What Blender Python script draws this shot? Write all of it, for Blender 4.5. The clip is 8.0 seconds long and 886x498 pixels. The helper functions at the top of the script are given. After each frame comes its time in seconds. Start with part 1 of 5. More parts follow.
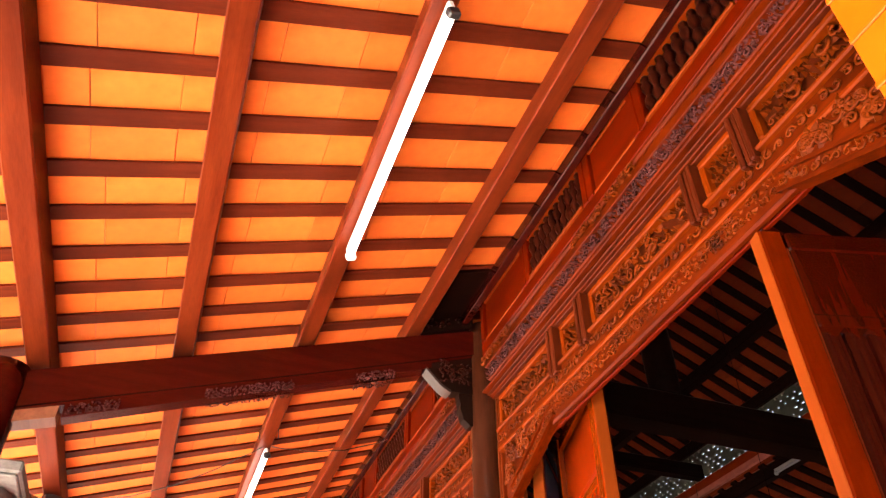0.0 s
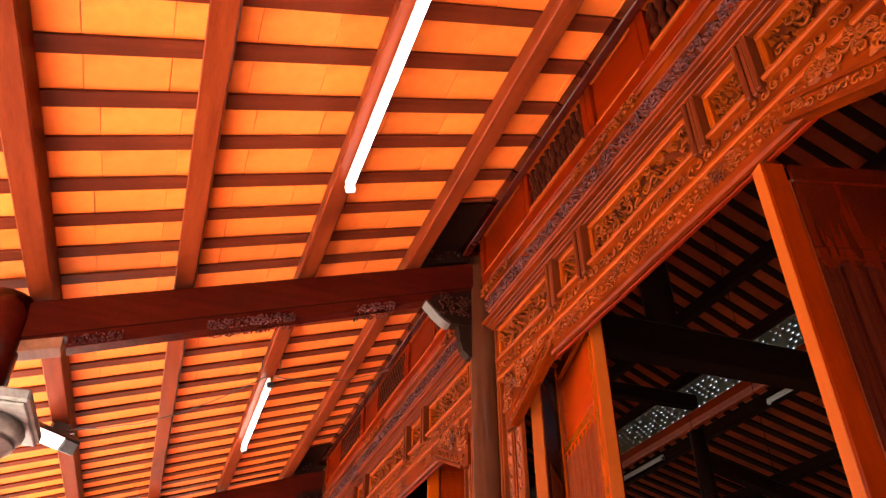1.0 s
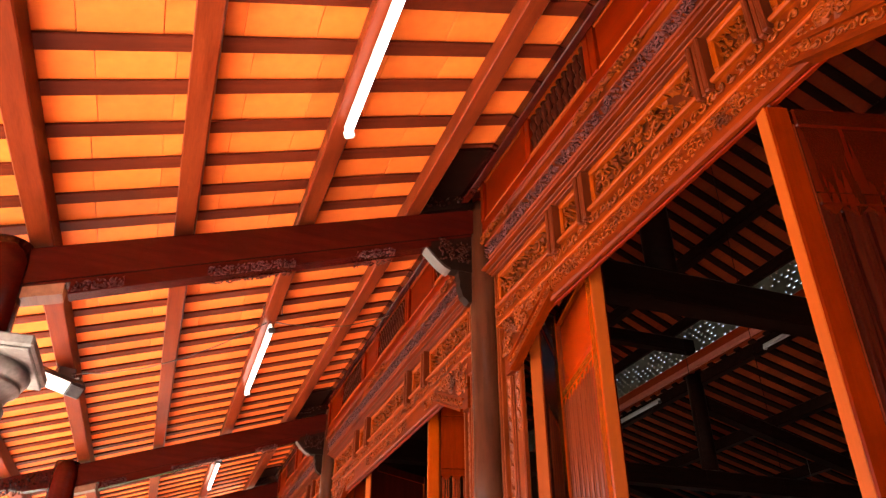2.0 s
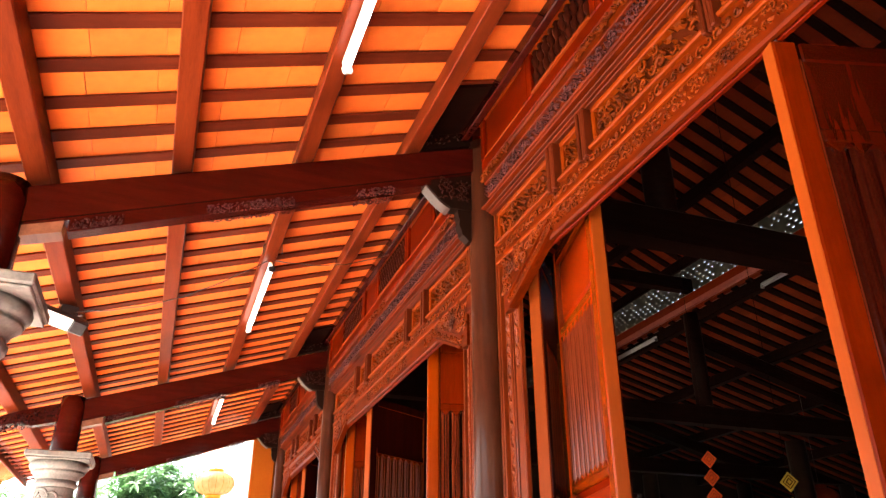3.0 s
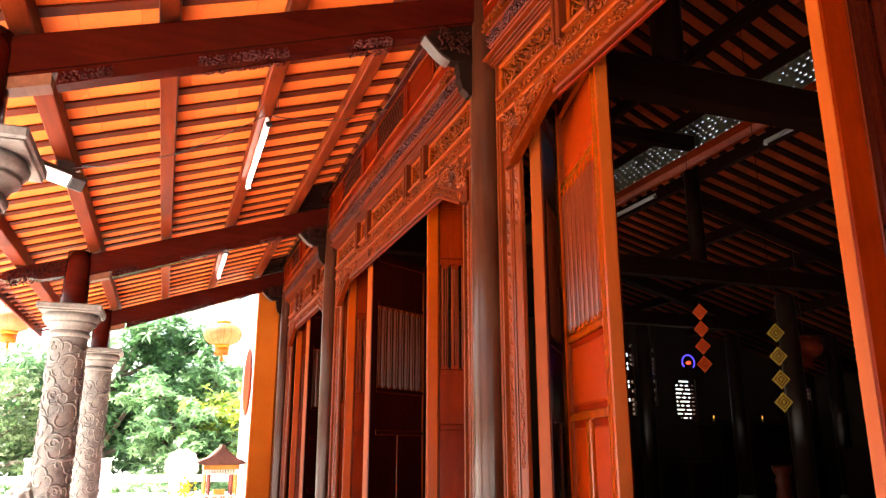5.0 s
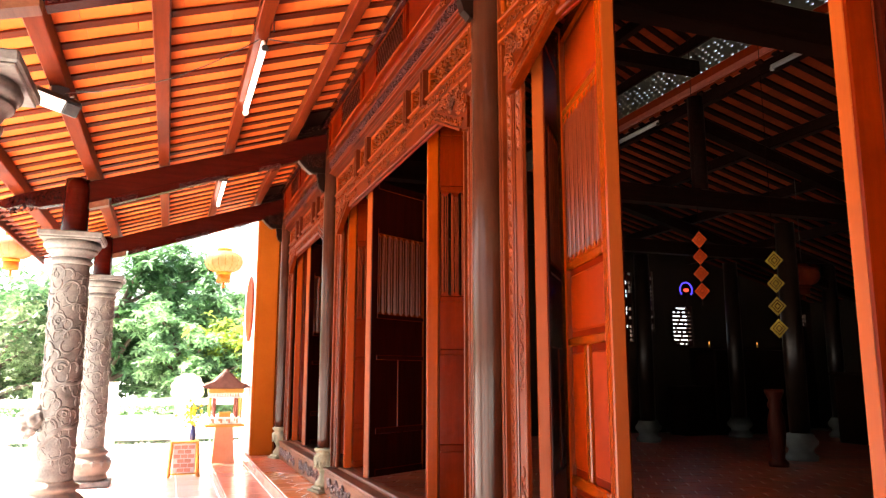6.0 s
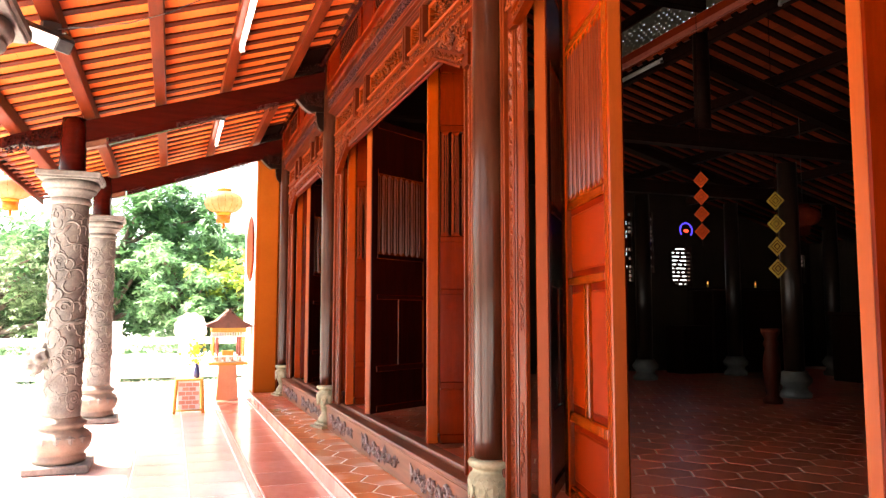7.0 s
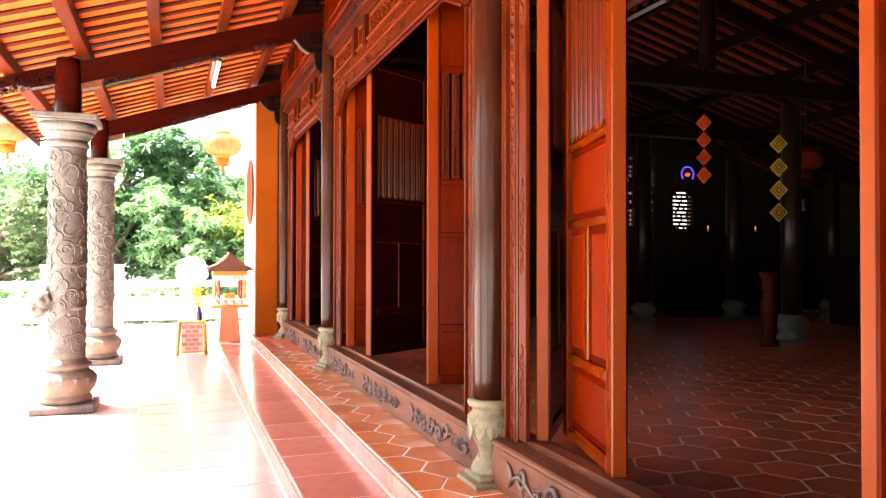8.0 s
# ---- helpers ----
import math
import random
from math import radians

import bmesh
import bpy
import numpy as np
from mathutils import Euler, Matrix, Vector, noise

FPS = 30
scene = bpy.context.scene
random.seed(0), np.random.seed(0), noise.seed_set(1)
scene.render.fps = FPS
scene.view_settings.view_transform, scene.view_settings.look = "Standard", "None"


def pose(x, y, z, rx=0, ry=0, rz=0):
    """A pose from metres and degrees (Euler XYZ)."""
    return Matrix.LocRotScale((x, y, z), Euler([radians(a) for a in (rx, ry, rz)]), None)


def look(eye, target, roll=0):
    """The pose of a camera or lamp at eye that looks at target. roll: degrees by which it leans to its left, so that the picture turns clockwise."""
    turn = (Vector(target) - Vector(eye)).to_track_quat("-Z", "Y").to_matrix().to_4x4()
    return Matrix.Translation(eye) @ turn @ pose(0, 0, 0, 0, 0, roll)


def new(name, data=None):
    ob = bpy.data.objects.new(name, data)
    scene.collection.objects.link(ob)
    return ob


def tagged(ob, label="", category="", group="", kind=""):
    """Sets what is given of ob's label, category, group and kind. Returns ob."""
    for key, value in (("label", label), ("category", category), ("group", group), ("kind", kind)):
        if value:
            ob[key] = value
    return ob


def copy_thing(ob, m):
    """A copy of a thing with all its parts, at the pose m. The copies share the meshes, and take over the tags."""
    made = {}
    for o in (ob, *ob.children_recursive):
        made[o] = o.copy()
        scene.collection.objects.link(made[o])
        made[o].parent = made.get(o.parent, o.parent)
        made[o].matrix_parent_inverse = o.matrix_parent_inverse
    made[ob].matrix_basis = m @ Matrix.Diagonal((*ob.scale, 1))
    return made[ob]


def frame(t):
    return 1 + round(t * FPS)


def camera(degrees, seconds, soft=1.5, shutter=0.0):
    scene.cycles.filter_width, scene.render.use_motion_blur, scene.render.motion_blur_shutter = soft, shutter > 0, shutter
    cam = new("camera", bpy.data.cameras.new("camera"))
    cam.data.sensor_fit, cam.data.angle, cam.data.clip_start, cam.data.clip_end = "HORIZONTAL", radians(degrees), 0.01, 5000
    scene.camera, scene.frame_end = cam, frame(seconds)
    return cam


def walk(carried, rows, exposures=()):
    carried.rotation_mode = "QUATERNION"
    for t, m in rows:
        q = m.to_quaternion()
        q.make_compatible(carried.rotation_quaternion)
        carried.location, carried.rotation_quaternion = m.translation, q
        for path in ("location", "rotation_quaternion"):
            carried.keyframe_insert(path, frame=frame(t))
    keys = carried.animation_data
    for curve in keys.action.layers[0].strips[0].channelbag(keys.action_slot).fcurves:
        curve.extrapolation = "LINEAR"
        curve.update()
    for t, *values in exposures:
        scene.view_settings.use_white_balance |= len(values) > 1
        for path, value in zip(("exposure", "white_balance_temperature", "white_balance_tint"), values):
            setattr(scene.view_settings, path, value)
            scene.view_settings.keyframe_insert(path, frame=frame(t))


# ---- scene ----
# Camera: a tripod that tilts down in one place; the lens sits above and before the head's axis.
cam = camera(61.6, 8.0, soft=1.35)
PIVOT = (-0.0078, -0.0212, 1.1637)
LENS = Matrix.Translation((0, 0.0735, -0.0526))
PATH = [(0, 39.913, -19.923, 0.075), (0.5, 37.412, -19.976, 0.012), (1, 34.810, -19.961, 0.049), (1.5, 32.794, -19.936, 0.085),
        (3, 26.070, -19.995, 0.045), (3.5, 23.600, -20.008, 0.055), (4, 21.081, -20.016, 0.040), (4.5, 18.253, -20.032, 0.009),
        (6, 9.625, -20.044, -0.025), (6.5, 7.623, -20.041, -0.080), (7, 5.060, -20.032, -0.043), (7.5, 2.639, -20.023, -0.112),
        (8, 0.745, -20.016, -0.111)]
walk(cam, [(t, pose(*PIVOT, 90 + p, r, w) @ LENS) for t, p, w, r in PATH], exposures=((0.0, 3.05, 7150, 10), (8.0, 3.05, 7150, 10)))

# Daylight: a high sun over the open court, and the sky.
SUN_DIR = Vector((-0.95, 0.46, 1.83)).normalized()
world = bpy.data.worlds.new("sky")
scene.world = world
world.use_nodes = True
sky = world.node_tree.nodes.new("ShaderNodeTexSky")
sky.sky_type, sky.sun_disc = "NISHITA", False
sky.sun_elevation = math.asin(SUN_DIR.z)
sky.sun_rotation = math.atan2(SUN_DIR.x, SUN_DIR.y)
sky.dust_density = 4.0
background = world.node_tree.nodes["Background"]
background.inputs["Strength"].default_value = 0.15
world.node_tree.links.new(sky.outputs[0], background.inputs[0])
sun = new("sun", bpy.data.lights.new("sun", "SUN"))
sun.data.energy, sun.data.angle, sun.data.color = 5.0, radians(0.6), (1.0, 0.95, 0.86)
sun.matrix_world = look(SUN_DIR * 30, (0, 0, 0))


# ---- materials ----
def material(name, dark, light, rough=0.5, scale=6.0, stretch=(1, 1, 1), bump=0.15, fine=60.0, metal=0.0, coat=0.0,
             vary=0.12, emit=0.0, gloss=0.5, stain=None, stain_scale=1.3, island=False):
    """Two colours mixed by noise at two scales, with grain, stains, relief and a little change from piece to piece."""
    m = bpy.data.materials.new(name)
    m.use_nodes = True
    n, l = m.node_tree.nodes, m.node_tree.links
    b = n["Principled BSDF"]
    co = n.new("ShaderNodeTexCoord")
    mp = n.new("ShaderNodeMapping")
    mp.inputs["Scale"].default_value = stretch
    l.new(co.outputs["Object"], mp.inputs[0])
    big = n.new("ShaderNodeTexNoise")
    big.inputs["Scale"].default_value, big.inputs["Detail"].default_value = scale, 6
    big.inputs["Distortion"].default_value = 0.2
    l.new(mp.outputs[0], big.inputs["Vector"])
    small = n.new("ShaderNodeTexNoise")
    small.inputs["Scale"].default_value, small.inputs["Detail"].default_value = fine, 4
    l.new(mp.outputs[0], small.inputs["Vector"])
    add = n.new("ShaderNodeMath")
    add.operation, add.use_clamp = "MULTIPLY_ADD", True
    add.inputs[1].default_value = 0.45
    l.new(small.outputs[0], add.inputs[0])
    l.new(big.outputs[0], add.inputs[2])
    ramp = n.new("ShaderNodeMapRange")
    ramp.inputs["From Min"].default_value, ramp.inputs["From Max"].default_value = 0.45, 1.0
    l.new(add.outputs[0], ramp.inputs[0])
    mix = n.new("ShaderNodeMix")
    mix.data_type = "RGBA"
    mix.inputs[6].default_value, mix.inputs[7].default_value = (*dark, 1), (*light, 1)
    l.new(ramp.outputs[0], mix.inputs[0])
    colour = mix.outputs[2]
    if stain:
        sn = n.new("ShaderNodeTexNoise")
        sn.inputs["Scale"].default_value, sn.inputs["Detail"].default_value = stain_scale, 5
        l.new(co.outputs["Object"], sn.inputs["Vector"])
        sr = n.new("ShaderNodeMapRange")
        sr.inputs["From Min"].default_value, sr.inputs["From Max"].default_value = 0.52, 0.72
        l.new(sn.outputs[0], sr.inputs[0])
        sm = n.new("ShaderNodeMix")
        sm.data_type = "RGBA"
        sm.inputs[7].default_value = (*stain, 1)
        l.new(sr.outputs[0], sm.inputs[0])
        l.new(colour, sm.inputs[6])
        colour = sm.outputs[2]
    if vary:
        ob = n.new("ShaderNodeNewGeometry" if island else "ShaderNodeObjectInfo")
        vr = n.new("ShaderNodeMapRange")
        vr.inputs["To Min"].default_value, vr.inputs["To Max"].default_value = 1 - vary, 1 + vary
        l.new(ob.outputs["Random Per Island" if island else "Random"], vr.inputs[0])
        hs = n.new("ShaderNodeHueSaturation")
        l.new(vr.outputs[0], hs.inputs["Value"])
        l.new(colour, hs.inputs["Color"])
        colour = hs.outputs[0]
    l.new(colour, b.inputs["Base Color"])
    rr = n.new("ShaderNodeMapRange")
    rr.inputs["To Min"].default_value, rr.inputs["To Max"].default_value = max(0.03, rough - 0.1 * rough), min(1, rough + 0.15 * rough)
    l.new(small.outputs[0], rr.inputs[0])
    l.new(rr.outputs[0], b.inputs["Roughness"])
    b.inputs["Metallic"].default_value = metal
    b.inputs["Specular IOR Level"].default_value = gloss
    b.inputs["Coat Weight"].default_value = coat
    b.inputs["Coat Roughness"].default_value = 0.18
    if bump:
        bp = n.new("ShaderNodeBump")
        bp.inputs["Strength"].default_value, bp.inputs["Distance"].default_value = bump, 0.004
        l.new(add.outputs[0], bp.inputs["Height"])
        l.new(bp.outputs[0], b.inputs["Normal"])
    if emit:
        l.new(colour, b.inputs["Emission Color"])
        b.inputs["Emission Strength"].default_value = emit
    return m


GRAIN_Z = (6, 6, 0.5)
GRAIN_Y = (6, 0.5, 6)
GRAIN_X = (0.5, 6, 6)
M_BEAM = material("dark_red_lacquered_wood", (0.02, 0.0013, 0.0007), (0.038, 0.003, 0.0013), 0.2, 4, GRAIN_X, 0.08, 30, stain=(0.017, 0.0018, 0.001), gloss=0.12)
# Near-black wood: shade of the hall and roof corners is put into it.
M_HALL_WOOD = material("shade_darkened_wood", (0.005, 0.0018, 0.001), (0.011, 0.0036, 0.002), 0.55, 4, GRAIN_X, 0.1, 40, gloss=0.03)
M_DARK_TURNING = material("near_black_turned_wood", (0.013, 0.0018, 0.0008), (0.028, 0.0042, 0.0018), 0.3, 8, GRAIN_Z, 0.1, 40, gloss=0.05)
M_STAND = material("red_brown_turned_wood", (0.022, 0.003, 0.0012), (0.046, 0.0065, 0.0024), 0.45, 8, GRAIN_Z, 0.1, 40, gloss=0.05)
M_SCREEN = material("dark_olive_clay_blocks", (0.035, 0.034, 0.02), (0.06, 0.058, 0.036), 0.8, 9, (1, 1, 1), 0.3, 60)
M_STONE_BASE = material("brown_stained_base_stone", (0.115, 0.08, 0.06), (0.21, 0.155, 0.12), 0.65, 6, (1, 1, 1), 0.4, 60, stain=(0.085, 0.058, 0.044), stain_scale=5)
# Inner door sides: shade from facing the hall is part of this colour.
M_INNER = material("shade_darkened_inner_door_wood", (0.014, 0.0016, 0.0007), (0.028, 0.003, 0.0012), 0.22, 4, GRAIN_Z, 0.1, 30, gloss=0.08)
M_PURLIN = material("red_brown_stained_wood", (0.086, 0.0105, 0.003), (0.15, 0.0225, 0.006), 0.35, 4, GRAIN_Y, 0.2, 40, stain=(0.05, 0.006, 0.002), gloss=0.04)
M_RAFTER = material("brown_rafter_wood", (0.064, 0.0082, 0.003), (0.106, 0.0158, 0.005), 0.55, 4, GRAIN_X, 0.2, 40, stain=(0.036, 0.005, 0.002), gloss=0.05)
M_COLUMN = material("dark_polished_column_wood", (0.02, 0.0045, 0.0018), (0.042, 0.0096, 0.004), 0.3, 5, GRAIN_Z, 0.02, 30, coat=0.28, gloss=0.05, stain=(0.046, 0.0165, 0.0085), stain_scale=2.0)
M_DOOR = material("orange_varnished_door_wood", (0.108, 0.0108, 0.0005), (0.172, 0.0195, 0.0008), 0.17, 2.0, GRAIN_Z, 0.0, 22, stain=(0.135, 0.0145, 0.0005), stain_scale=1.4, gloss=0.2)
M_PANEL = material("red_varnished_panel_wood", (0.118, 0.0082, 0.0004), (0.145, 0.0108, 0.0005), 0.3, 1.0, GRAIN_Z, 0.0, 5, stain=(0.11, 0.0088, 0.0003), stain_scale=1.4, gloss=0.1)
M_SLAT = material("brown_slat_wood", (0.062, 0.008, 0.002), (0.105, 0.0155, 0.004), 0.18, 4, GRAIN_Z, 0.03, 30, gloss=0.32)
M_FRAME = material("orange_carved_frame_wood", (0.04, 0.0031, 0.0002), (0.1, 0.01, 0.0005), 0.4, 5, GRAIN_Y, 0.1, 20, stain=(0.021, 0.0018, 0.0002), stain_scale=2.4, gloss=0.04)
M_CARVE = material("carved_honey_wood", (0.046, 0.0049, 0.0003), (0.158, 0.0225, 0.0013), 0.42, 12, (1, 1, 1), 0.2, 60, vary=0.05, stain=(0.021, 0.0023, 0.0002), stain_scale=6, gloss=0.06)
M_PURPLE = material("dusty_purple_brown_carving", (0.021, 0.0048, 0.0036), (0.076, 0.0195, 0.019), 0.4, 10, (1, 1, 1), 0.2, 90, gloss=0.08)
M_BEAD = material("satin_orange_moulding_wood", (0.12, 0.0135, 0.0005), (0.15, 0.0185, 0.0007), 0.45, 3, GRAIN_Y, 0.05, 20, stain=(0.09, 0.0098, 0.0004), stain_scale=2.0, gloss=0.05)
M_BAR = material("satin_brown_bar_wood", (0.04, 0.0046, 0.001), (0.068, 0.009, 0.002), 0.45, 4, GRAIN_Z, 0.05, 30, gloss=0.05)
M_JAMB = material("varnished_carved_jamb_wood", (0.075, 0.0088, 0.0013), (0.135, 0.02, 0.0034), 0.3, 5, GRAIN_Z, 0.1, 30, stain=(0.045, 0.0062, 0.001), stain_scale=2.4, gloss=0.14)
# Backing colour kept dark to stand for shadow behind screens and indoors.
M_SHADOW_WOOD = material("shadow_toned_wood", (0.012, 0.0024, 0.001), (0.024, 0.005, 0.002), 0.6, 5, GRAIN_Y, 0.1, gloss=0.05)
M_SILL = material("worn_brown_sill_wood", (0.088, 0.027, 0.0125), (0.18, 0.068, 0.036), 0.34, 4, GRAIN_Y, 0.15, 40, stain=(0.045, 0.016, 0.01), gloss=0.22)
M_TILE_CEIL = material("orange_clay_ceiling_tile", (0.56, 0.098, 0.0105), (0.68, 0.146, 0.022), 0.75, 3, (1, 1, 1), 0.12, 25, vary=0.14, stain=(0.4, 0.064, 0.004), stain_scale=2.3, gloss=0.2)
M_TILE_FAR = material("orange_clay_ceiling_tile_rows", (0.56, 0.098, 0.0105), (0.68, 0.146, 0.022), 0.75, 3, (1, 1, 1), 0.12, 25, vary=0.13, stain=(0.46, 0.08, 0.005), stain_scale=1.9, island=True, gloss=0.2)
M_TILE = material("red_glazed_floor_tile", (0.46, 0.158, 0.112), (0.6, 0.255, 0.21), 0.18, 2.5, (1, 1, 1), 0.05, 20, vary=0.1, stain=(0.58, 0.28, 0.23), gloss=0.8)
M_HEX = material("terracotta_hexagon_tile", (0.52, 0.155, 0.05), (0.64, 0.225, 0.08), 0.2, 3, (1, 1, 1), 0.1, 25, vary=0.16, stain=(0.72, 0.52, 0.42), stain_scale=2.4, gloss=0.6)
# Redder, darker copies of the hexagon tile; the hall's lower light is put in.
M_HEX_FAR = material("shaded_red_hexagon_rows", (0.36, 0.07, 0.03), (0.48, 0.11, 0.05), 0.28, 3, (1, 1, 1), 0.1, 25, vary=0.22, stain=(0.32, 0.065, 0.03), gloss=0.65, island=True)
M_HEX_HALL = material("shaded_red_hexagon_tile", (0.48, 0.105, 0.046), (0.6, 0.16, 0.076), 0.28, 3, (1, 1, 1), 0.1, 25, vary=0.22, stain=(0.36, 0.075, 0.036), gloss=0.65)
# Bracket underside: light from the court is painted in as a paler wood.
M_LIT_EDGE = material("light_paled_grey_brown_wood", (0.026, 0.013, 0.0095), (0.05, 0.027, 0.02), 0.4, 6, GRAIN_X, 0.1, 40, gloss=0.2)
M_SILL_CARVE = material("weathered_grey_purple_carving", (0.06, 0.032, 0.03), (0.15, 0.09, 0.085), 0.4, 12, (1, 1, 1), 0.3, 90, gloss=0.5)
# Shaded copy of the red panel wood, for what stands inside the doorway.
M_PANEL_DIM = material("shade_darkened_red_panel_wood", (0.02, 0.0015, 0.0002), (0.038, 0.0028, 0.0003), 0.18, 4, GRAIN_Z, 0.03, 12, stain=(0.015, 0.0011, 0.0002), stain_scale=2.6, gloss=0.26)
# Veranda tiles: paler than the step's, with the court's glare in their colour.
M_TILE_FLOOR = material("glare_paled_red_floor_tile", (0.66, 0.36, 0.345), (0.77, 0.48, 0.465), 0.2, 2.5, (1, 1, 1), 0.05, 20, vary=0.07, stain=(0.74, 0.48, 0.47), gloss=1.0)
# Red silk with the hall's dimness put into its colour.
M_SILK_DIM = material("shade_dimmed_red_silk", (0.07, 0.008, 0.002), (0.12, 0.014, 0.004), 0.7, 6, (1, 1, 1), 0.1, 60, gloss=0.05)
# Deep red, lowered further for the shade under roof, soffit and in grooves.
M_SCREEN_RED = material("deep_red_shaded_wood", (0.06, 0.0026, 0.0002), (0.1, 0.005, 0.0003), 0.3, 2.5, GRAIN_Y, 0.03, 12, stain=(0.04, 0.0024, 0.0002), stain_scale=2.2, gloss=0.025)
# Door end faces: the sky's reflection is painted in as a tan colour.
M_EDGE = material("sky_lit_tan_door_edge_wood", (0.142, 0.022, 0.0022), (0.188, 0.032, 0.0038), 0.35, 2.0, GRAIN_Z, 0.03, 22, stain=(0.13, 0.019, 0.002), gloss=0.12)
# Lit and shaded copies of door and panel wood, for inward-turned leaves.
M_FOLD_STILE = material("light_raised_orange_stile_wood", (0.16, 0.018, 0.0006), (0.22, 0.028, 0.0009), 0.25, 2.0, GRAIN_Z, 0.03, 22, stain=(0.16, 0.018, 0.0006), gloss=0.1)
M_FOLD_PANEL = material("shaded_deep_red_panel_wood", (0.066, 0.0042, 0.0003), (0.11, 0.0085, 0.0005), 0.18, 3.0, GRAIN_Z, 0.03, 18, stain=(0.05, 0.003, 0.0003), stain_scale=2.6, gloss=0.13)
# Hall column and base stone: the dim room's shade is in both colours.
M_HALL_COLUMN = material("shade_darkened_polished_column", (0.006, 0.003, 0.0018), (0.013, 0.006, 0.0035), 0.28, 4, GRAIN_Z, 0.02, 30, gloss=0.14)
M_HALL_STONE = material("shade_darkened_base_stone", (0.05, 0.052, 0.046), (0.1, 0.1, 0.09), 0.6, 6, (1, 1, 1), 0.3, 60)
M_LANTERN_RED = material("red_orange_lantern_silk", (0.55, 0.075, 0.016), (0.68, 0.13, 0.035), 0.6, 6, (1, 1, 1), 0.1, 60)
# Shaded copy of the white lamp enamel, greyed for the dim hall.
M_LAMP_DIM = material("shade_dimmed_lamp_enamel", (0.2, 0.2, 0.2), (0.28, 0.28, 0.27), 0.5, 4, (1, 1, 1), 0.03, 30)
M_GROUT = material("pale_grey_grout", (0.7, 0.69, 0.65), (0.82, 0.81, 0.78), 0.8, 10, (1, 1, 1), 0.3, 90)
M_GROUT_PALE = material("white_floor_grout", (0.76, 0.73, 0.7), (0.84, 0.82, 0.79), 0.7, 10, (1, 1, 1), 0.2, 90)
# Shaded copy of the clay ceiling tile; the hall's gloom is in its colour.
M_TILE_HALL = material("shaded_clay_ceiling_tile_rows", (0.108, 0.0122, 0.002), (0.165, 0.0205, 0.0033), 0.85, 3, (1, 1, 1), 0.12, 25, vary=0.2, stain=(0.12, 0.013, 0.0025), stain_scale=1.2, island=True, gloss=0.15)
M_STONE = material("carved_grey_brown_stone", (0.055, 0.047, 0.042), (0.22, 0.194, 0.172), 0.7, 5, (1, 1, 1), 0.5, 60, stain=(0.05, 0.04, 0.034), stain_scale=5)
M_BALUSTER_STONE = material("yellow_grey_mossy_stone", (0.16, 0.138, 0.078), (0.32, 0.285, 0.185), 0.65, 8, (1, 1, 1), 0.7, 60, stain=(0.11, 0.095, 0.05), stain_scale=11)
M_COURT = material("pale_court_paving", (0.76, 0.73, 0.68), (0.85, 0.82, 0.78), 0.7, 1.5, (1, 1, 1), 0.3, 30)
M_WHITE = material("white_painted_masonry", (0.74, 0.72, 0.68), (0.82, 0.80, 0.77), 0.6, 3, (1, 1, 1), 0.2, 40)
M_ORANGE_WALL = material("orange_painted_wall", (0.25, 0.05, 0.002), (0.31, 0.067, 0.004), 0.6, 2, (1, 1, 1), 0.15, 40, stain=(0.29, 0.056, 0.002), gloss=0.1)
M_SIGN = material("bright_orange_lacquer", (0.5, 0.066, 0.002), (0.58, 0.085, 0.003), 0.4, 2, (1, 1, 1), 0.1, 40, gloss=0.2)
M_LAMP_BODY = material("white_lamp_enamel", (0.75, 0.75, 0.74), (0.82, 0.82, 0.80), 0.35, 4, (1, 1, 1), 0.03, 30)
M_TUBE = material("lit_lamp_tube", (1.0, 0.96, 0.94), (1.0, 0.98, 0.96), 0.3, 2, bump=0, vary=0, emit=2.2)
M_TUBE_OFF = material("unlit_lamp_tube", (0.28, 0.29, 0.31), (0.34, 0.35, 0.37), 0.25, 2, bump=0)
M_BLACK = material("black_plastic", (0.012, 0.012, 0.013), (0.025, 0.025, 0.027), 0.4, 8, bump=0.05)
M_LANTERN = material("orange_red_lantern_silk", (0.7, 0.15, 0.05), (0.84, 0.27, 0.11), 0.6, 6, (1, 1, 1), 0.1, 60)
M_GOLD = material("dull_gold_paper", (0.15, 0.095, 0.008), (0.25, 0.17, 0.02), 0.6, 20, (1, 1, 1), 0.2, 80, gloss=0.1)
M_ORANGE_PAPER = material("orange_red_paper", (0.24, 0.022, 0.003), (0.34, 0.042, 0.006), 0.6, 20, (1, 1, 1), 0.1, 80, gloss=0.05)
M_LEAF = material("green_tree_leaf", (0.028, 0.09, 0.026), (0.12, 0.25, 0.105), 0.4, 1.2, (1, 1, 1), 0, 3, vary=0.5, island=True)
M_LEAF_PALE = material("yellow_green_leaf", (0.2, 0.31, 0.035), (0.38, 0.46, 0.08), 0.45, 1.2, (1, 1, 1), 0, 3, vary=0.3, island=True)
M_LEAF_GREY = material("grey_green_fine_leaf", (0.075, 0.125, 0.05), (0.22, 0.31, 0.15), 0.45, 1.2, (1, 1, 1), 0, 3, vary=0.45, island=True)
M_LEAF_BRIGHT = material("fresh_green_leaf", (0.06, 0.16, 0.06), (0.22, 0.38, 0.18), 0.4, 1.2, (1, 1, 1), 0, 3, vary=0.45, island=True)
M_BARK = material("grey_brown_bark", (0.07, 0.05, 0.035), (0.14, 0.10, 0.075), 0.85, 8, (1, 1, 0.3), 0.6, 40)
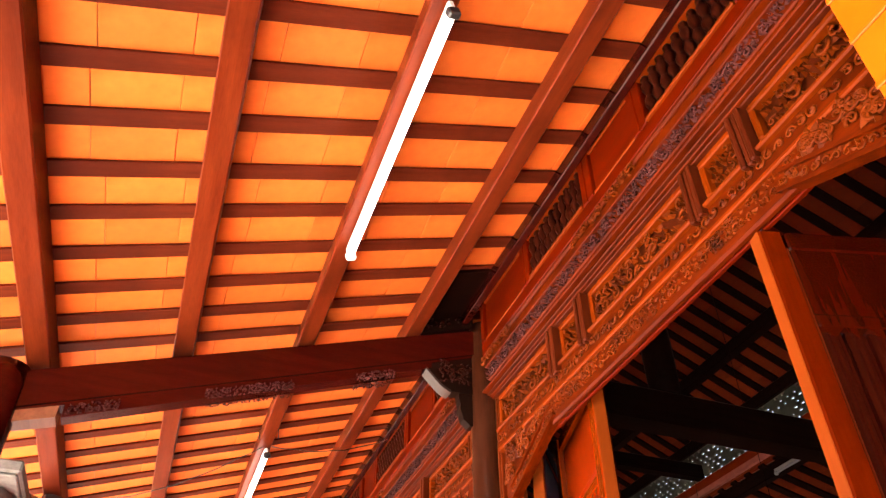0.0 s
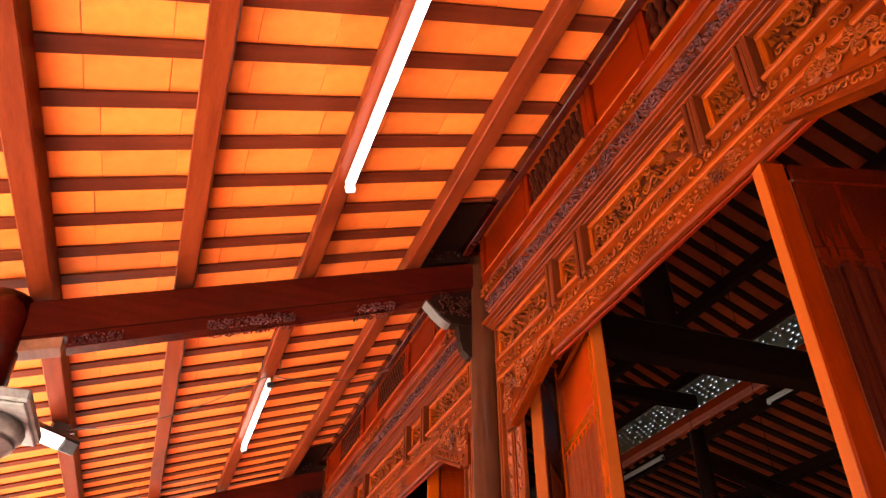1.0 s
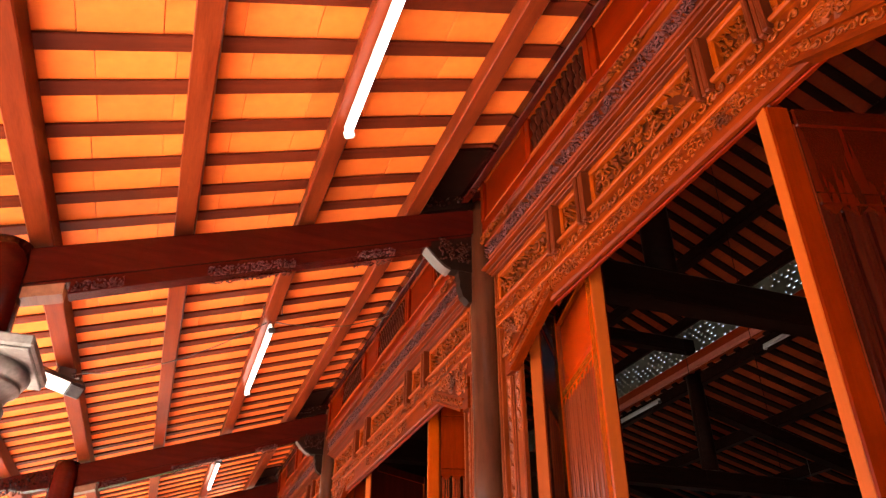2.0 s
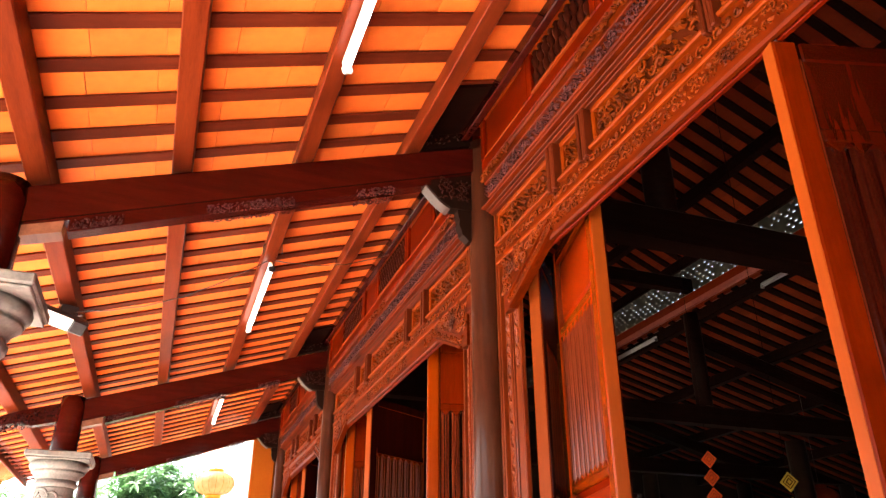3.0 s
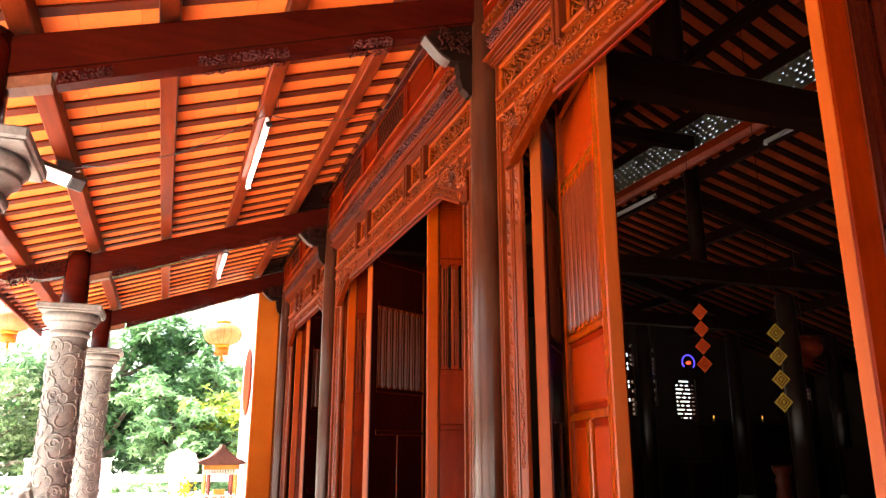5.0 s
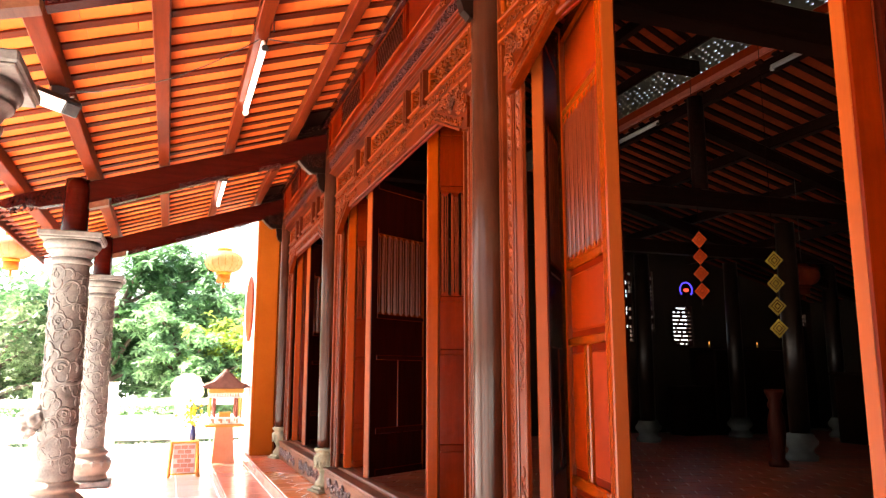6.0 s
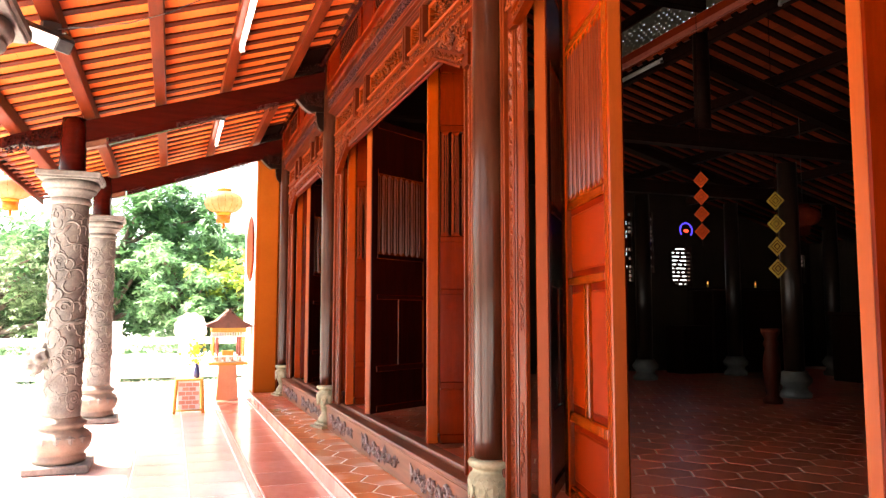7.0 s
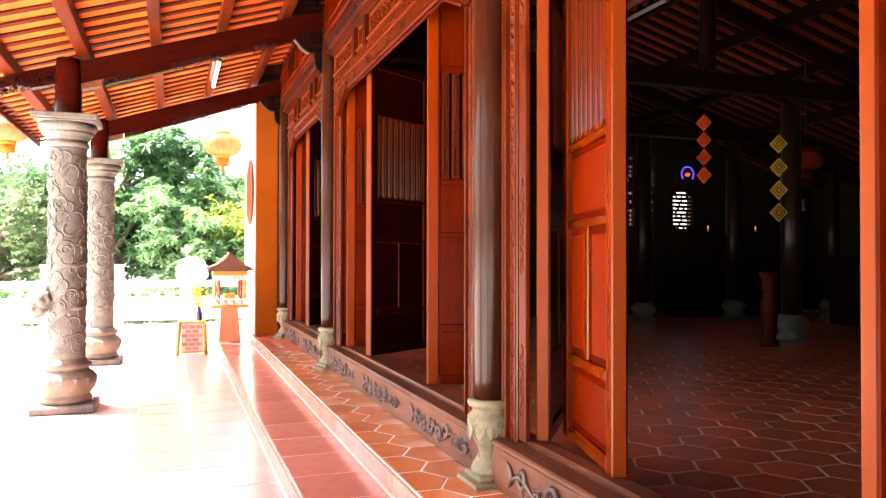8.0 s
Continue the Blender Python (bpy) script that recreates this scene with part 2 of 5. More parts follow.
# Hall plaster: the room's dimness is put into this near-black colour.
M_PLASTER = material("shade_darkened_hall_plaster", (0.012, 0.007, 0.004), (0.02, 0.012, 0.007), 0.8, 2, (1, 1, 1), 0.2, 30, gloss=0.1)
M_VASE = material("dark_blue_glazed_vase", (0.02, 0.025, 0.10), (0.05, 0.06, 0.2), 0.15, 8, bump=0.02)
M_YELLOW = material("yellow_petal", (0.75, 0.50, 0.02), (0.85, 0.66, 0.05), 0.6, 8, bump=0, vary=0.2, island=True)
M_BRICK = material("pale_pink_brick", (0.55, 0.25, 0.17), (0.66, 0.34, 0.25), 0.75, 8, (1, 1, 1), 0.3, 50, vary=0.15)
M_STOOL = material("ochre_painted_wood", (0.60, 0.27, 0.04), (0.70, 0.36, 0.07), 0.45, 5, GRAIN_Z, 0.1, 40)
M_PEDESTAL = material("pinkish_clay_pedestal", (0.55, 0.25, 0.13), (0.66, 0.34, 0.2), 0.6, 4, (1, 1, 1), 0.2, 40)
M_ROOF_RED = material("maroon_roof_tile", (0.22, 0.05, 0.035), (0.32, 0.085, 0.06), 0.55, 10, (1, 1, 1), 0.3, 50)
M_ROOF_DARK = material("brown_weathered_roof_wood", (0.09, 0.03, 0.02), (0.16, 0.06, 0.042), 0.6, 10, (1, 1, 1), 0.3, 50)
M_IRON = material("dark_iron", (0.03, 0.03, 0.032), (0.06, 0.06, 0.06), 0.45, 15, metal=0.8)
M_BLUE_GLOW = material("blue_lamp_glow", (0.05, 0.04, 0.9), (0.08, 0.05, 1.0), 0.5, 2, bump=0, vary=0, emit=0.3)
M_RED_GLOW = material("red_lamp_glow", (1.0, 0.05, 0.02), (1.0, 0.07, 0.03), 0.5, 2, bump=0, vary=0, emit=0.35)
M_WARM_GLOW = material("warm_candle_glow", (1.0, 0.35, 0.06), (1.0, 0.4, 0.08), 0.5, 2, bump=0, vary=0, emit=0.25)
M_COLUMN.node_tree.nodes["Principled BSDF"].inputs["Coat Roughness"].default_value = 0.13


def let_light_through(m, share):
    """Thin leaves: part of the light passes."""
    n, l = m.node_tree.nodes, m.node_tree.links
    b, out = n["Principled BSDF"], n["Material Output"]
    tr = n.new("ShaderNodeBsdfTranslucent")
    source = b.inputs["Base Color"].links[0].from_socket
    l.new(source, tr.inputs["Color"])
    mx = n.new("ShaderNodeMixShader")
    mx.inputs[0].default_value = share
    l.new(b.outputs[0], mx.inputs[1])
    l.new(tr.outputs[0], mx.inputs[2])
    l.new(mx.outputs[0], out.inputs["Surface"])


let_light_through(M_LEAF, 0.45)
let_light_through(M_LEAF_PALE, 0.45)
let_light_through(M_LEAF_GREY, 0.45)
let_light_through(M_LEAF_BRIGHT, 0.45)
let_light_through(M_LANTERN, 0.5)


# ---- building helpers ----
def box(bm, x0, y0, z0, x1, y1, z1, bevel=0.0):
    r = bmesh.ops.create_cube(bm, size=1.0)
    v = r["verts"]
    for p in v:
        p.co = Vector(((x0 + x1) / 2 + p.co.x * (x1 - x0), (y0 + y1) / 2 + p.co.y * (y1 - y0), (z0 + z1) / 2 + p.co.z * (z1 - z0)))
    if bevel:
        edges = list({e for p in v for e in p.link_edges})
        bmesh.ops.bevel(bm, geom=edges, offset=bevel, segments=1, affect="EDGES")
    return bm


def boxed(x0, y0, z0, x1, y1, z1, bevel=0.0):
    return box(bmesh.new(), x0, y0, z0, x1, y1, z1, bevel)


def prism(bm, outline, axis, a, b):
    """A flat outline drawn out from a to b along an axis ('x': outline is y, z; 'y': x, z; 'z': x, y)."""
    def at(p, d):
        return {"x": (d, p[0], p[1]), "y": (p[0], d, p[1]), "z": (p[0], p[1], d)}[axis]
    lo = [bm.verts.new(at(p, a)) for p in outline]
    hi = [bm.verts.new(at(p, b)) for p in outline]
    bm.faces.new(lo)
    bm.faces.new(hi[::-1])
    for i in range(len(lo)):
        j = (i + 1) % len(lo)
        bm.faces.new((lo[i], hi[i], hi[j], lo[j]))
    bmesh.ops.recalc_face_normals(bm, faces=bm.faces[:])
    return bm


def lathe(bm, profile, cx=0.0, cy=0.0, segments=24, wobble=None, smooth=True):
    """A turned body: profile is radius and height from bottom to top."""
    rings = []
    for r, z in profile:
        ring = []
        for k in range(segments):
            a = 2 * math.pi * k / segments
            rr = r + (wobble(a, z) if wobble else 0)
            ring.append(bm.verts.new((cx + rr * math.cos(a), cy + rr * math.sin(a), z)))
        rings.append(ring)
    for lo, hi in zip(rings, rings[1:]):
        for k in range(segments):
            f = bm.faces.new((lo[k], lo[(k + 1) % segments], hi[(k + 1) % segments], hi[k]))
            f.smooth = smooth
    bm.faces.new(rings[0][::-1])
    bm.faces.new(rings[-1])
    return bm


def tube(bm, points, radius, sides=6, ends=True):
    """A round bar along points; radius is one number, or one for each point."""
    pts = [Vector(p) for p in points]
    rad = radius if isinstance(radius, (list, tuple)) else [radius] * len(pts)
    rings = []
    side = None
    for i, p in enumerate(pts):
        way = (pts[min(i + 1, len(pts) - 1)] - pts[max(i - 1, 0)]).normalized()
        ref = side if side is not None else (Vector((0, 0, 1)) if abs(way.z) < 0.9 else Vector((1, 0, 0)))
        u = (ref - way * ref.dot(way)).normalized()
        side = u
        w = way.cross(u)
        rings.append([bm.verts.new(p + (u * math.cos(2 * math.pi * k / sides) + w * math.sin(2 * math.pi * k / sides)) * rad[i]) for k in range(sides)])
    for lo, hi in zip(rings, rings[1:]):
        for k in range(sides):
            f = bm.faces.new((lo[k], lo[(k + 1) % sides], hi[(k + 1) % sides], hi[k]))
            f.smooth = True
    if ends:
        bm.faces.new(rings[0][::-1])
        bm.faces.new(rings[-1])
    return bm


def part(name, bm, mat, parent=None, label=""):
    mesh = bpy.data.meshes.new(name)
    bm.to_mesh(mesh)
    bm.free()
    mesh.materials.append(mat)
    ob = new(name, mesh)
    ob.parent = parent
    if label:
        ob["label"] = label
    return ob


def piece(name, mesh, parent, m):
    """One of many alike pieces, on shared mesh data."""
    ob = new(name, mesh)
    ob.parent = parent
    ob.matrix_basis = m
    return ob


def mesh_of(name, bm, mat):
    mesh = bpy.data.meshes.new(name)
    bm.to_mesh(mesh)
    bm.free()
    mesh.materials.append(mat)
    return mesh


def thing(name, label, category, x=0.0, y=0.0, z=0.0, turn=0.0, group="", kind=""):
    ob = new(name)
    ob.empty_display_size = 0.1
    ob.matrix_basis = pose(x, y, z, 0, 0, turn)
    return tagged(ob, label, category, group, kind)


def scroll(bm, cu, cv, size, turn, hand, place, depth, turns=1.35, sides=5):
    """A carved tendril: a tapering round bar wound into a spiral, with a leaf at its root. place(u, v, d) gives the spot in space."""
    pts, rad = [], []
    n = 13
    for i in range(n):
        f = i / (n - 1)
        a = turn + hand * f * turns * 2 * math.pi
        r = size * (1 - 0.86 * f)
        pts.append(place(cu + r * math.cos(a), cv + r * math.sin(a), depth * (0.45 + 0.3 * f)))
        rad.append(size * (0.26 - 0.10 * f))
    tube(bm, pts, rad, sides)


def petal(bm, cu, cv, length, width, turn, place, depth):
    """A carved leaf: a ridged lozenge."""
    c, s = math.cos(turn), math.sin(turn)
    def at(a, b, d):
        return bm.verts.new(place(cu + a * c - b * s, cv + a * s + b * c, d))
    root, tip = at(0, 0, 0.0), at(length, 0, depth * 0.3)
    l, r = at(length * 0.45, width / 2, 0.0), at(length * 0.45, -width / 2, 0.0)
    ridge = at(length * 0.4, 0, depth)
    for a, b in ((root, l), (l, tip), (tip, r), (r, root)):
        bm.faces.new((a, b, ridge))


def carving(bm, u0, v0, u1, v1, place, depth, size, rng):
    """Fills a rectangle with curling leaves, as carved foliage."""
    spot = place
    place = lambda u, v, d: spot(min(max(u, u0), u1), min(max(v, v0), v1), d)
    nu, nv = max(1, round((u1 - u0) / (size * 1.45))), max(1, round((v1 - v0) / (size * 1.45)))
    for i in range(nu):
        for j in range(nv):
            cu = u0 + (i + 0.5 + rng.uniform(-0.28, 0.28)) * (u1 - u0) / nu
            cv = v0 + (j + 0.5 + rng.uniform(-0.18, 0.18)) * (v1 - v0) / nv
            s = size * rng.uniform(0.5, 0.85)
            hand = rng.choice((-1, 1))
            turn = rng.uniform(0, 6.28)
            if rng.random() < 0.6:
                scroll(bm, cu, cv, s, turn, hand, place, depth, rng.uniform(0.6, 1.1))
            for k in range(4):
                a = turn + k * 1.57 + rng.uniform(-0.5, 0.5)
                petal(bm, cu + 0.35 * s * math.cos(a), cv + 0.35 * s * math.sin(a), s * rng.uniform(0.9, 1.5), s * rng.uniform(0.45, 0.75), a + 0.7 * hand, place, depth * rng.uniform(0.6, 1.1))


def vine(bm, u, v0, v1, width, place, depth):
    """A wavy stem with small curled leaves to both sides, as low carving up a strip."""
    n = max(6, round((v1 - v0) / 0.012))
    wave = 2 * math.pi / 0.11
    stem = [place(u + 0.3 * width * math.sin(wave * (v1 - v0) * k / n), v0 + (v1 - v0) * k / n, depth * 0.3) for k in range(n + 1)]
    tube(bm, stem, 0.0035, 4)
    for k in range(int((v1 - v0) / 0.0275)):
        v = v0 + (k + 0.5) * 0.0275
        side = 1 if k % 2 else -1
        a = math.pi / 2 - side * 0.75
        petal(bm, u - side * 0.1 * width, v, 0.62 * width, 0.30 * width, a, place, depth)
        petal(bm, u + side * 0.05 * width, v + 0.008, 0.42 * width, 0.26 * width, a - side * 1.3, place, depth * 0.9)


def facing_out(x):
    """Places on an upright plane at x that looks to the court: u runs along the facade, v up."""
    return lambda u, v, d: (x - d, u, v)


# ---- plan ----
ROWS = (-2.7, 0.376, 3.4, 7.4, 10.5)      # the column rows along the veranda
XC, XO = 1.485, -0.87                   # inner wooden and outer stone columns
Z1, Z2 = 0.134, 0.25                    # the step and the plinth
X1, X2 = 0.64, 1.085                    # their risers
SLOPE = 0.3225
ROOF_END = 11.6


def beam_top(x):
    return 3.381 + SLOPE * x


# ---- ground and floors ----
def ground():
    bm = bmesh.new()
    bmesh.ops.create_grid(bm, x_segments=60, y_segments=60, size=400)
    for v in bm.verts:
        v.co.z = -0.16 + 0.02 * noise.noise(v.co * 0.05)
    return tagged(part("ground", bm, M_COURT), "pale sunlit paving of the temple court", "ground", kind="structure")


ground()
floor = tagged(part("floor", boxed(-1.95, -8.0, -0.3, X1, 12.4, -0.0025), M_GROUT_PALE), "veranda floor of red square tiles with pale joints", "floor", kind="structure")
step = tagged(part("step", boxed(X1 + 0.004, -8.0, -0.3, X2, 12.4, Z1 - 0.0025), M_GROUT_PALE), "red tiled step along the temple front", "step", kind="structure")
plinth = tagged(part("plinth", boxed(X2 + 0.004, -8.0, -0.3, 13.2, 13.6, Z2 - 0.003), M_GROUT), "raised temple floor of hexagonal clay tiles", "floor", kind="structure")


def tile_mesh(name, w, d, h, mat):
    return mesh_of(name, boxed(0, 0, -h, w, d, 0, 0.003), mat)


# ---- stone columns of the veranda ----
def stone_column(bits):
    ob = thing("stone_column", "grey-brown stone column carved with clouds, on a round base", "column", group="stone columns of the veranda")
    bm = boxed(-0.26, -0.26, 0.0, 0.26, 0.26, 0.07, 0.012)
    part("plinth_block", bm, M_STONE, ob)
    base = [(0.20, 0.07), (0.215, 0.08), (0.215, 0.12), (0.20, 0.135), (0.20, 0.15), (0.235, 0.19), (0.252, 0.24), (0.25, 0.285), (0.225, 0.33),
            (0.185, 0.355), (0.18, 0.37), (0.205, 0.385), (0.212, 0.41), (0.18, 0.425), (0.165, 0.445), (0.155, 0.46)]
    low = part("base", lathe(bmesh.new(), base, segments=36), M_STONE_BASE, ob, "bulging brown-stained stone base")
    bm = bmesh.new()
    for k in range(14):
        a0 = k * 2 * math.pi / 14
        def on_bulge(u, v, d):
            r = 0.252 - 1.6 * (v - 0.25) ** 2 - max(0, v - 0.285) * 0.55 + d
            return (r * math.cos(a0 + u / 0.24), r * math.sin(a0 + u / 0.24), v)
        petal(bm, 0, 0.335, 0.10, 0.10, -1.57, on_bulge, 0.012)
    part("lotus_petals", bm, M_STONE, low)
    bm = bmesh.new()
    prof = [(0.152 + 0.003 * math.sin(z * 3.0), z) for z in [0.46 + i * 0.0485 for i in range(40)]]
    lathe(bm, prof, segments=40, wobble=lambda a, z: 0.004 * noise.noise((math.cos(a) * 4, math.sin(a) * 4, z * 6)))
    part("shaft", bm, M_STONE, ob)
    rng = random.Random(bits)
    bm = bmesh.new()

    def round_column(u, v, d):
        a = u / 0.155
        r = 0.153 + d
        return (r * math.cos(a), r * math.sin(a), v)
    # curling clouds: a row of swelling lobes, a spiral in the largest one, and a tail that thins out
    for i in range(34):
        cu, cv = (i * 0.618 % 1) * 6.28 * 0.155, 0.55 + 1.72 * (i + 0.5 * rng.random()) / 34
        size, hand, tilt = rng.uniform(0.055, 0.09), rng.choice((-1, 1)), rng.uniform(-0.5, 0.5)

        def turned_at(a, b, d):
            u, v = a * math.cos(tilt) - b * math.sin(tilt), a * math.sin(tilt) + b * math.cos(tilt)
            return round_column(cu + hand * u, min(max(cv + v, 0.475), 2.315), d)
        for lx, ly, r, a0, a1 in ((0.0, 0.0, 1.0, -0.9, 3.6), (-1.25, -0.35, 0.72, 0.3, 4.2), (1.2, -0.45, 0.66, -1.2, 2.6), (-0.2, -0.95, 0.6, 2.6, 6.6)):
            arc = [turned_at(size * (lx + r * math.cos(a0 + (a1 - a0) * k / 11)), size * (ly + r * math.sin(a0 + (a1 - a0) * k / 11)), -0.001) for k in range(12)]
            tube(bm, arc, [0.004 + 0.0075 * math.sin(math.pi * k / 11) ** 0.5 for k in range(12)], 6)
        if i % 2:
            scroll(bm, cu, cv, size * 0.55, rng.uniform(0, 6.28), hand, round_column, 0.003, 1.2, 5)
        tail = [turned_at(size * (1.5 + 2.4 * k / 9), size * (-0.9 + 0.5 * math.sin(k * 0.75)), -0.002) for k in range(10)]
        tube(bm, tail, [0.011 * (1 - k / 10) for k in range(10)], 5)
    # wave-like bands that wind round the shaft between the clouds
    for f0, f1, a0 in ((0.62, 1.05, 0.4), (1.18, 1.62, 2.6), (1.70, 2.2, 5.0)):
        band = [round_column((a0 + 5.2 * f) * 0.155, f0 + (f1 - f0) * f + 0.03 * math.sin(f * 14), -0.012 + 0.006 * math.sin(f * 40)) for f in [i / 50 for i in range(51)]]
        tube(bm, band, [0.005 + 0.024 * math.sin(math.pi * i / 50) ** 0.6 for i in range(51)], 7)
    part("cloud_relief", bm, M_STONE, ob, "carved clouds in low relief")
    cap = [(0.155, 2.325), (0.170, 2.330), (0.176, 2.345), (0.176, 2.360), (0.162, 2.370), (0.162, 2.385)]
    part("collar", lathe(bmesh.new(), cap, segments=36), M_STONE, ob)

    cap = [(0.160, 2.386), (0.172, 2.395), (0.178, 2.41), (0.19, 2.428), (0.21, 2.44), (0.214, 2.452), (0.206, 2.46), (0.222, 2.468), (0.236, 2.485), (0.24, 2.505),
           (0.234, 2.522), (0.226, 2.53), (0.226, 2.536)]
    top = part("capital", lathe(bmesh.new(), cap, segments=48), M_STONE, ob, "round moulded stone capital")
    bm = boxed(-0.25, -0.25, 2.5365, 0.25, 0.25, 2.55, 0.005)
    box(bm, -0.262, -0.262, 2.5515, 0.262, 0.262, 2.603, 0.009)
    part("slab", bm, M_STONE, top, "square stone slab of the capital")
    return ob


first = stone_column(5)
first.matrix_basis = pose(XO, ROWS[2], 0)
for k, (y, a) in enumerate(((ROWS[3], 90), (ROWS[4], 180), (ROWS[1], 270), (ROWS[0], 0))):
    copy_thing(first, pose(XO + (0.02 if y > 10 else 0), y, 0, 0, 0, a))


def dragon_head_boss(y):
    """The knob that stands out of the near column's side: a plain weathered shape."""
    ob = thing("stone_boss", "weathered stone knob standing out from the carved column", "carving", XO - 0.17, y - 0.08, 0.98)
    bm = bmesh.new()
    for x, z, r in ((0, 0, 0.085), (-0.05, 0.045, 0.05), (-0.075, -0.03, 0.05), (-0.09, -0.085, 0.035), (-0.02, -0.09, 0.045), (-0.045, -0.135, 0.025), (-0.1, 0.035, 0.025), (0.02, 0.085, 0.04)):
        bmesh.ops.create_icosphere(bm, subdivisions=3, radius=r, matrix=Matrix.Translation((x, 0.3 * z, z)))
    for v in bm.verts:
        v.co *= 1 + 0.3 * noise.noise(v.co * 24)
    for f in bm.faces:
        f.smooth = True
    knob = part("knob", bm, M_STONE, ob)
    weld = knob.modifiers.new("weld", "REMESH")
    weld.mode, weld.voxel_size, weld.use_smooth_shade = "VOXEL", 0.008, True


dragon_head_boss(ROWS[3])


def post_on_column(y):
    ob = thing("veranda_post", "round dark red lacquered post on a stone column", "post", XO, y, 2.595, group="veranda posts")
    top = beam_top(XO) - 2.595
    part("shaft", lathe(bmesh.new(), [(0.112, 0.01), (0.113, 0.05), (0.110, top - 0.08), (0.10, top + 0.02)], segments=24), M_BEAM, ob)


for y in ROWS:
    post_on_column(y)


# ---- sloping beams from the outer posts to the facade columns ----
def veranda_beam():
    ob = thing("veranda_beam", "dark red sloping beam with carved underside", "beam", group="sloping beams of the veranda")
    t = 0.055
    x0, x1 = XO + 0.05, XC + 0.05
    bm = bmesh.new()
    prism(bm, [(x0, beam_top(x0) - 0.225), (x1, beam_top(x1) - 0.205), (x1, beam_top(x1) - 0.02), (x0, beam_top(x0) - 0.02)], "y", -t, t)
    bmesh.ops.bevel(bm, geom=bm.edges[:], offset=0.014, segments=2, affect="EDGES")
    part("body", bm, M_BEAM, ob)
    # moulded apron under the beam
    bm = bmesh.new()
    xa, xb = -0.58, 1.16
    prism(bm, [(xa, beam_top(xa) - 0.285), (xb, beam_top(xb) - 0.24), (xb, beam_top(xb) - 0.20), (xa, beam_top(xa) - 0.22)], "y", -0.04, 0.04)
    part("apron", bm, M_BEAM, ob)
    rng = random.Random(3)
    for side in (-1, 1):
        bm = bmesh.new()
        for ua, ub in ((-0.57, -0.36), (0.0, 0.42), (0.74, 0.95)):
            def on_beam(u, v, d):
                return (u, side * (0.041 + d), beam_top(u) + v)
            carving(bm, ua, -0.278, ub, -0.225, on_beam, 0.018, 0.022, rng)
        part("carved_strip", bm, M_PURPLE, ob, "carved foliage along the beam's lower edge")
    bm = bmesh.new()
    prism(bm, [(x0 - 0.02, beam_top(x0) - 0.285), (-0.60, beam_top(-0.60) - 0.285), (-0.60, beam_top(-0.60) - 0.228), (x0 - 0.02, beam_top(x0) - 0.232)], "y", -0.05, 0.05)
    part("seat_block", bm, M_SILL, ob, "pale bearing block under the beam")
    # scrolled tail beyond the outer post
    bm = bmesh.new()
    prism(bm, [(XO - 0.05, beam_top(XO) - 0.20), (XO - 0.05, beam_top(XO) - 0.03), (-1.25, beam_top(-1.25) - 0.01), (-1.44, beam_top(-1.44) - 0.02),
               (-1.50, beam_top(-1.5) - 0.07), (-1.42, beam_top(-1.42) - 0.12), (-1.30, beam_top(-1.3) - 0.11), (-1.16, beam_top(-1.16) - 0.17)], "y", -0.05, 0.05)
    part("tail", bm, M_BEAM, ob, "carved scroll end of the beam")
    bm = bmesh.new()
    for side in (-1, 1):
        carving(bm, -1.42, -0.16, -0.98, -0.03, lambda u, v, d: (u, side * (0.05 + d), beam_top(u) + v), 0.02, 0.035, rng)
    part("tail_carving", bm, M_BEAM, ob)
    # curved bracket at the facade column
    curve = [(1.13, 3.515), (1.155, 3.487), (1.183, 3.457), (1.208, 3.433), (1.234, 3.413), (1.256, 3.400), (1.275, 3.393), (1.325, 3.394)]
    bm = bmesh.new()
    prism(bm, curve + [(1.41, 3.394), (1.41, beam_top(1.41) - 0.2), (1.13, beam_top(1.13) - 0.2)], "y", -0.036, 0.036)
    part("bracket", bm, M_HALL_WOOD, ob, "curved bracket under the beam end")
    bm = bmesh.new()
    for pa, pb in zip(curve[:7], curve[1:7]):
        prism(bm, [(pa[0], pa[1] - 0.012), (pb[0], pb[1] - 0.012), (pb[0], pb[1] + 0.006), (pa[0], pa[1] + 0.006)], "y", -0.04, 0.04)
    part("bracket_edge", bm, M_LIT_EDGE, ob, "pale lower edge of the bracket, light put into its colour")
    bm = bmesh.new()
    prism(bm, [(1.325, 3.392), (1.326, 3.36), (1.335, 3.33), (1.332, 3.30), (1.343, 3.27), (1.35, 3.24), (1.372, 3.222), (1.386, 3.205), (1.41, 3.205), (1.41, 3.392)], "y", -0.03, 0.03)
    part("bracket_foot", bm, M_HALL_WOOD, ob)
    bm = bmesh.new()
    for side in (-1, 1):
        carving(bm, 1.20, 3.44, 1.40, 3.58, lambda u, v, d: (u, side * (0.036 + d), v), 0.018, 0.032, rng)
    part("bracket_carving", bm, M_DARK_TURNING, ob)
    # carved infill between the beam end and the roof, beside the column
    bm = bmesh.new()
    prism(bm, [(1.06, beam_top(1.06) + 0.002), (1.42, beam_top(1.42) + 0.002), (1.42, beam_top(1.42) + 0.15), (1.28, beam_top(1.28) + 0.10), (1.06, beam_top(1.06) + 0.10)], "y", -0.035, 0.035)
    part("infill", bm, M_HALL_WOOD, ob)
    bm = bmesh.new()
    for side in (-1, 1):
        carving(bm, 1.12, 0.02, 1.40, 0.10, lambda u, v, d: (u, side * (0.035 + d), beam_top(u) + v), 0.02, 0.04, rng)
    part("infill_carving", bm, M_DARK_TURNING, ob)
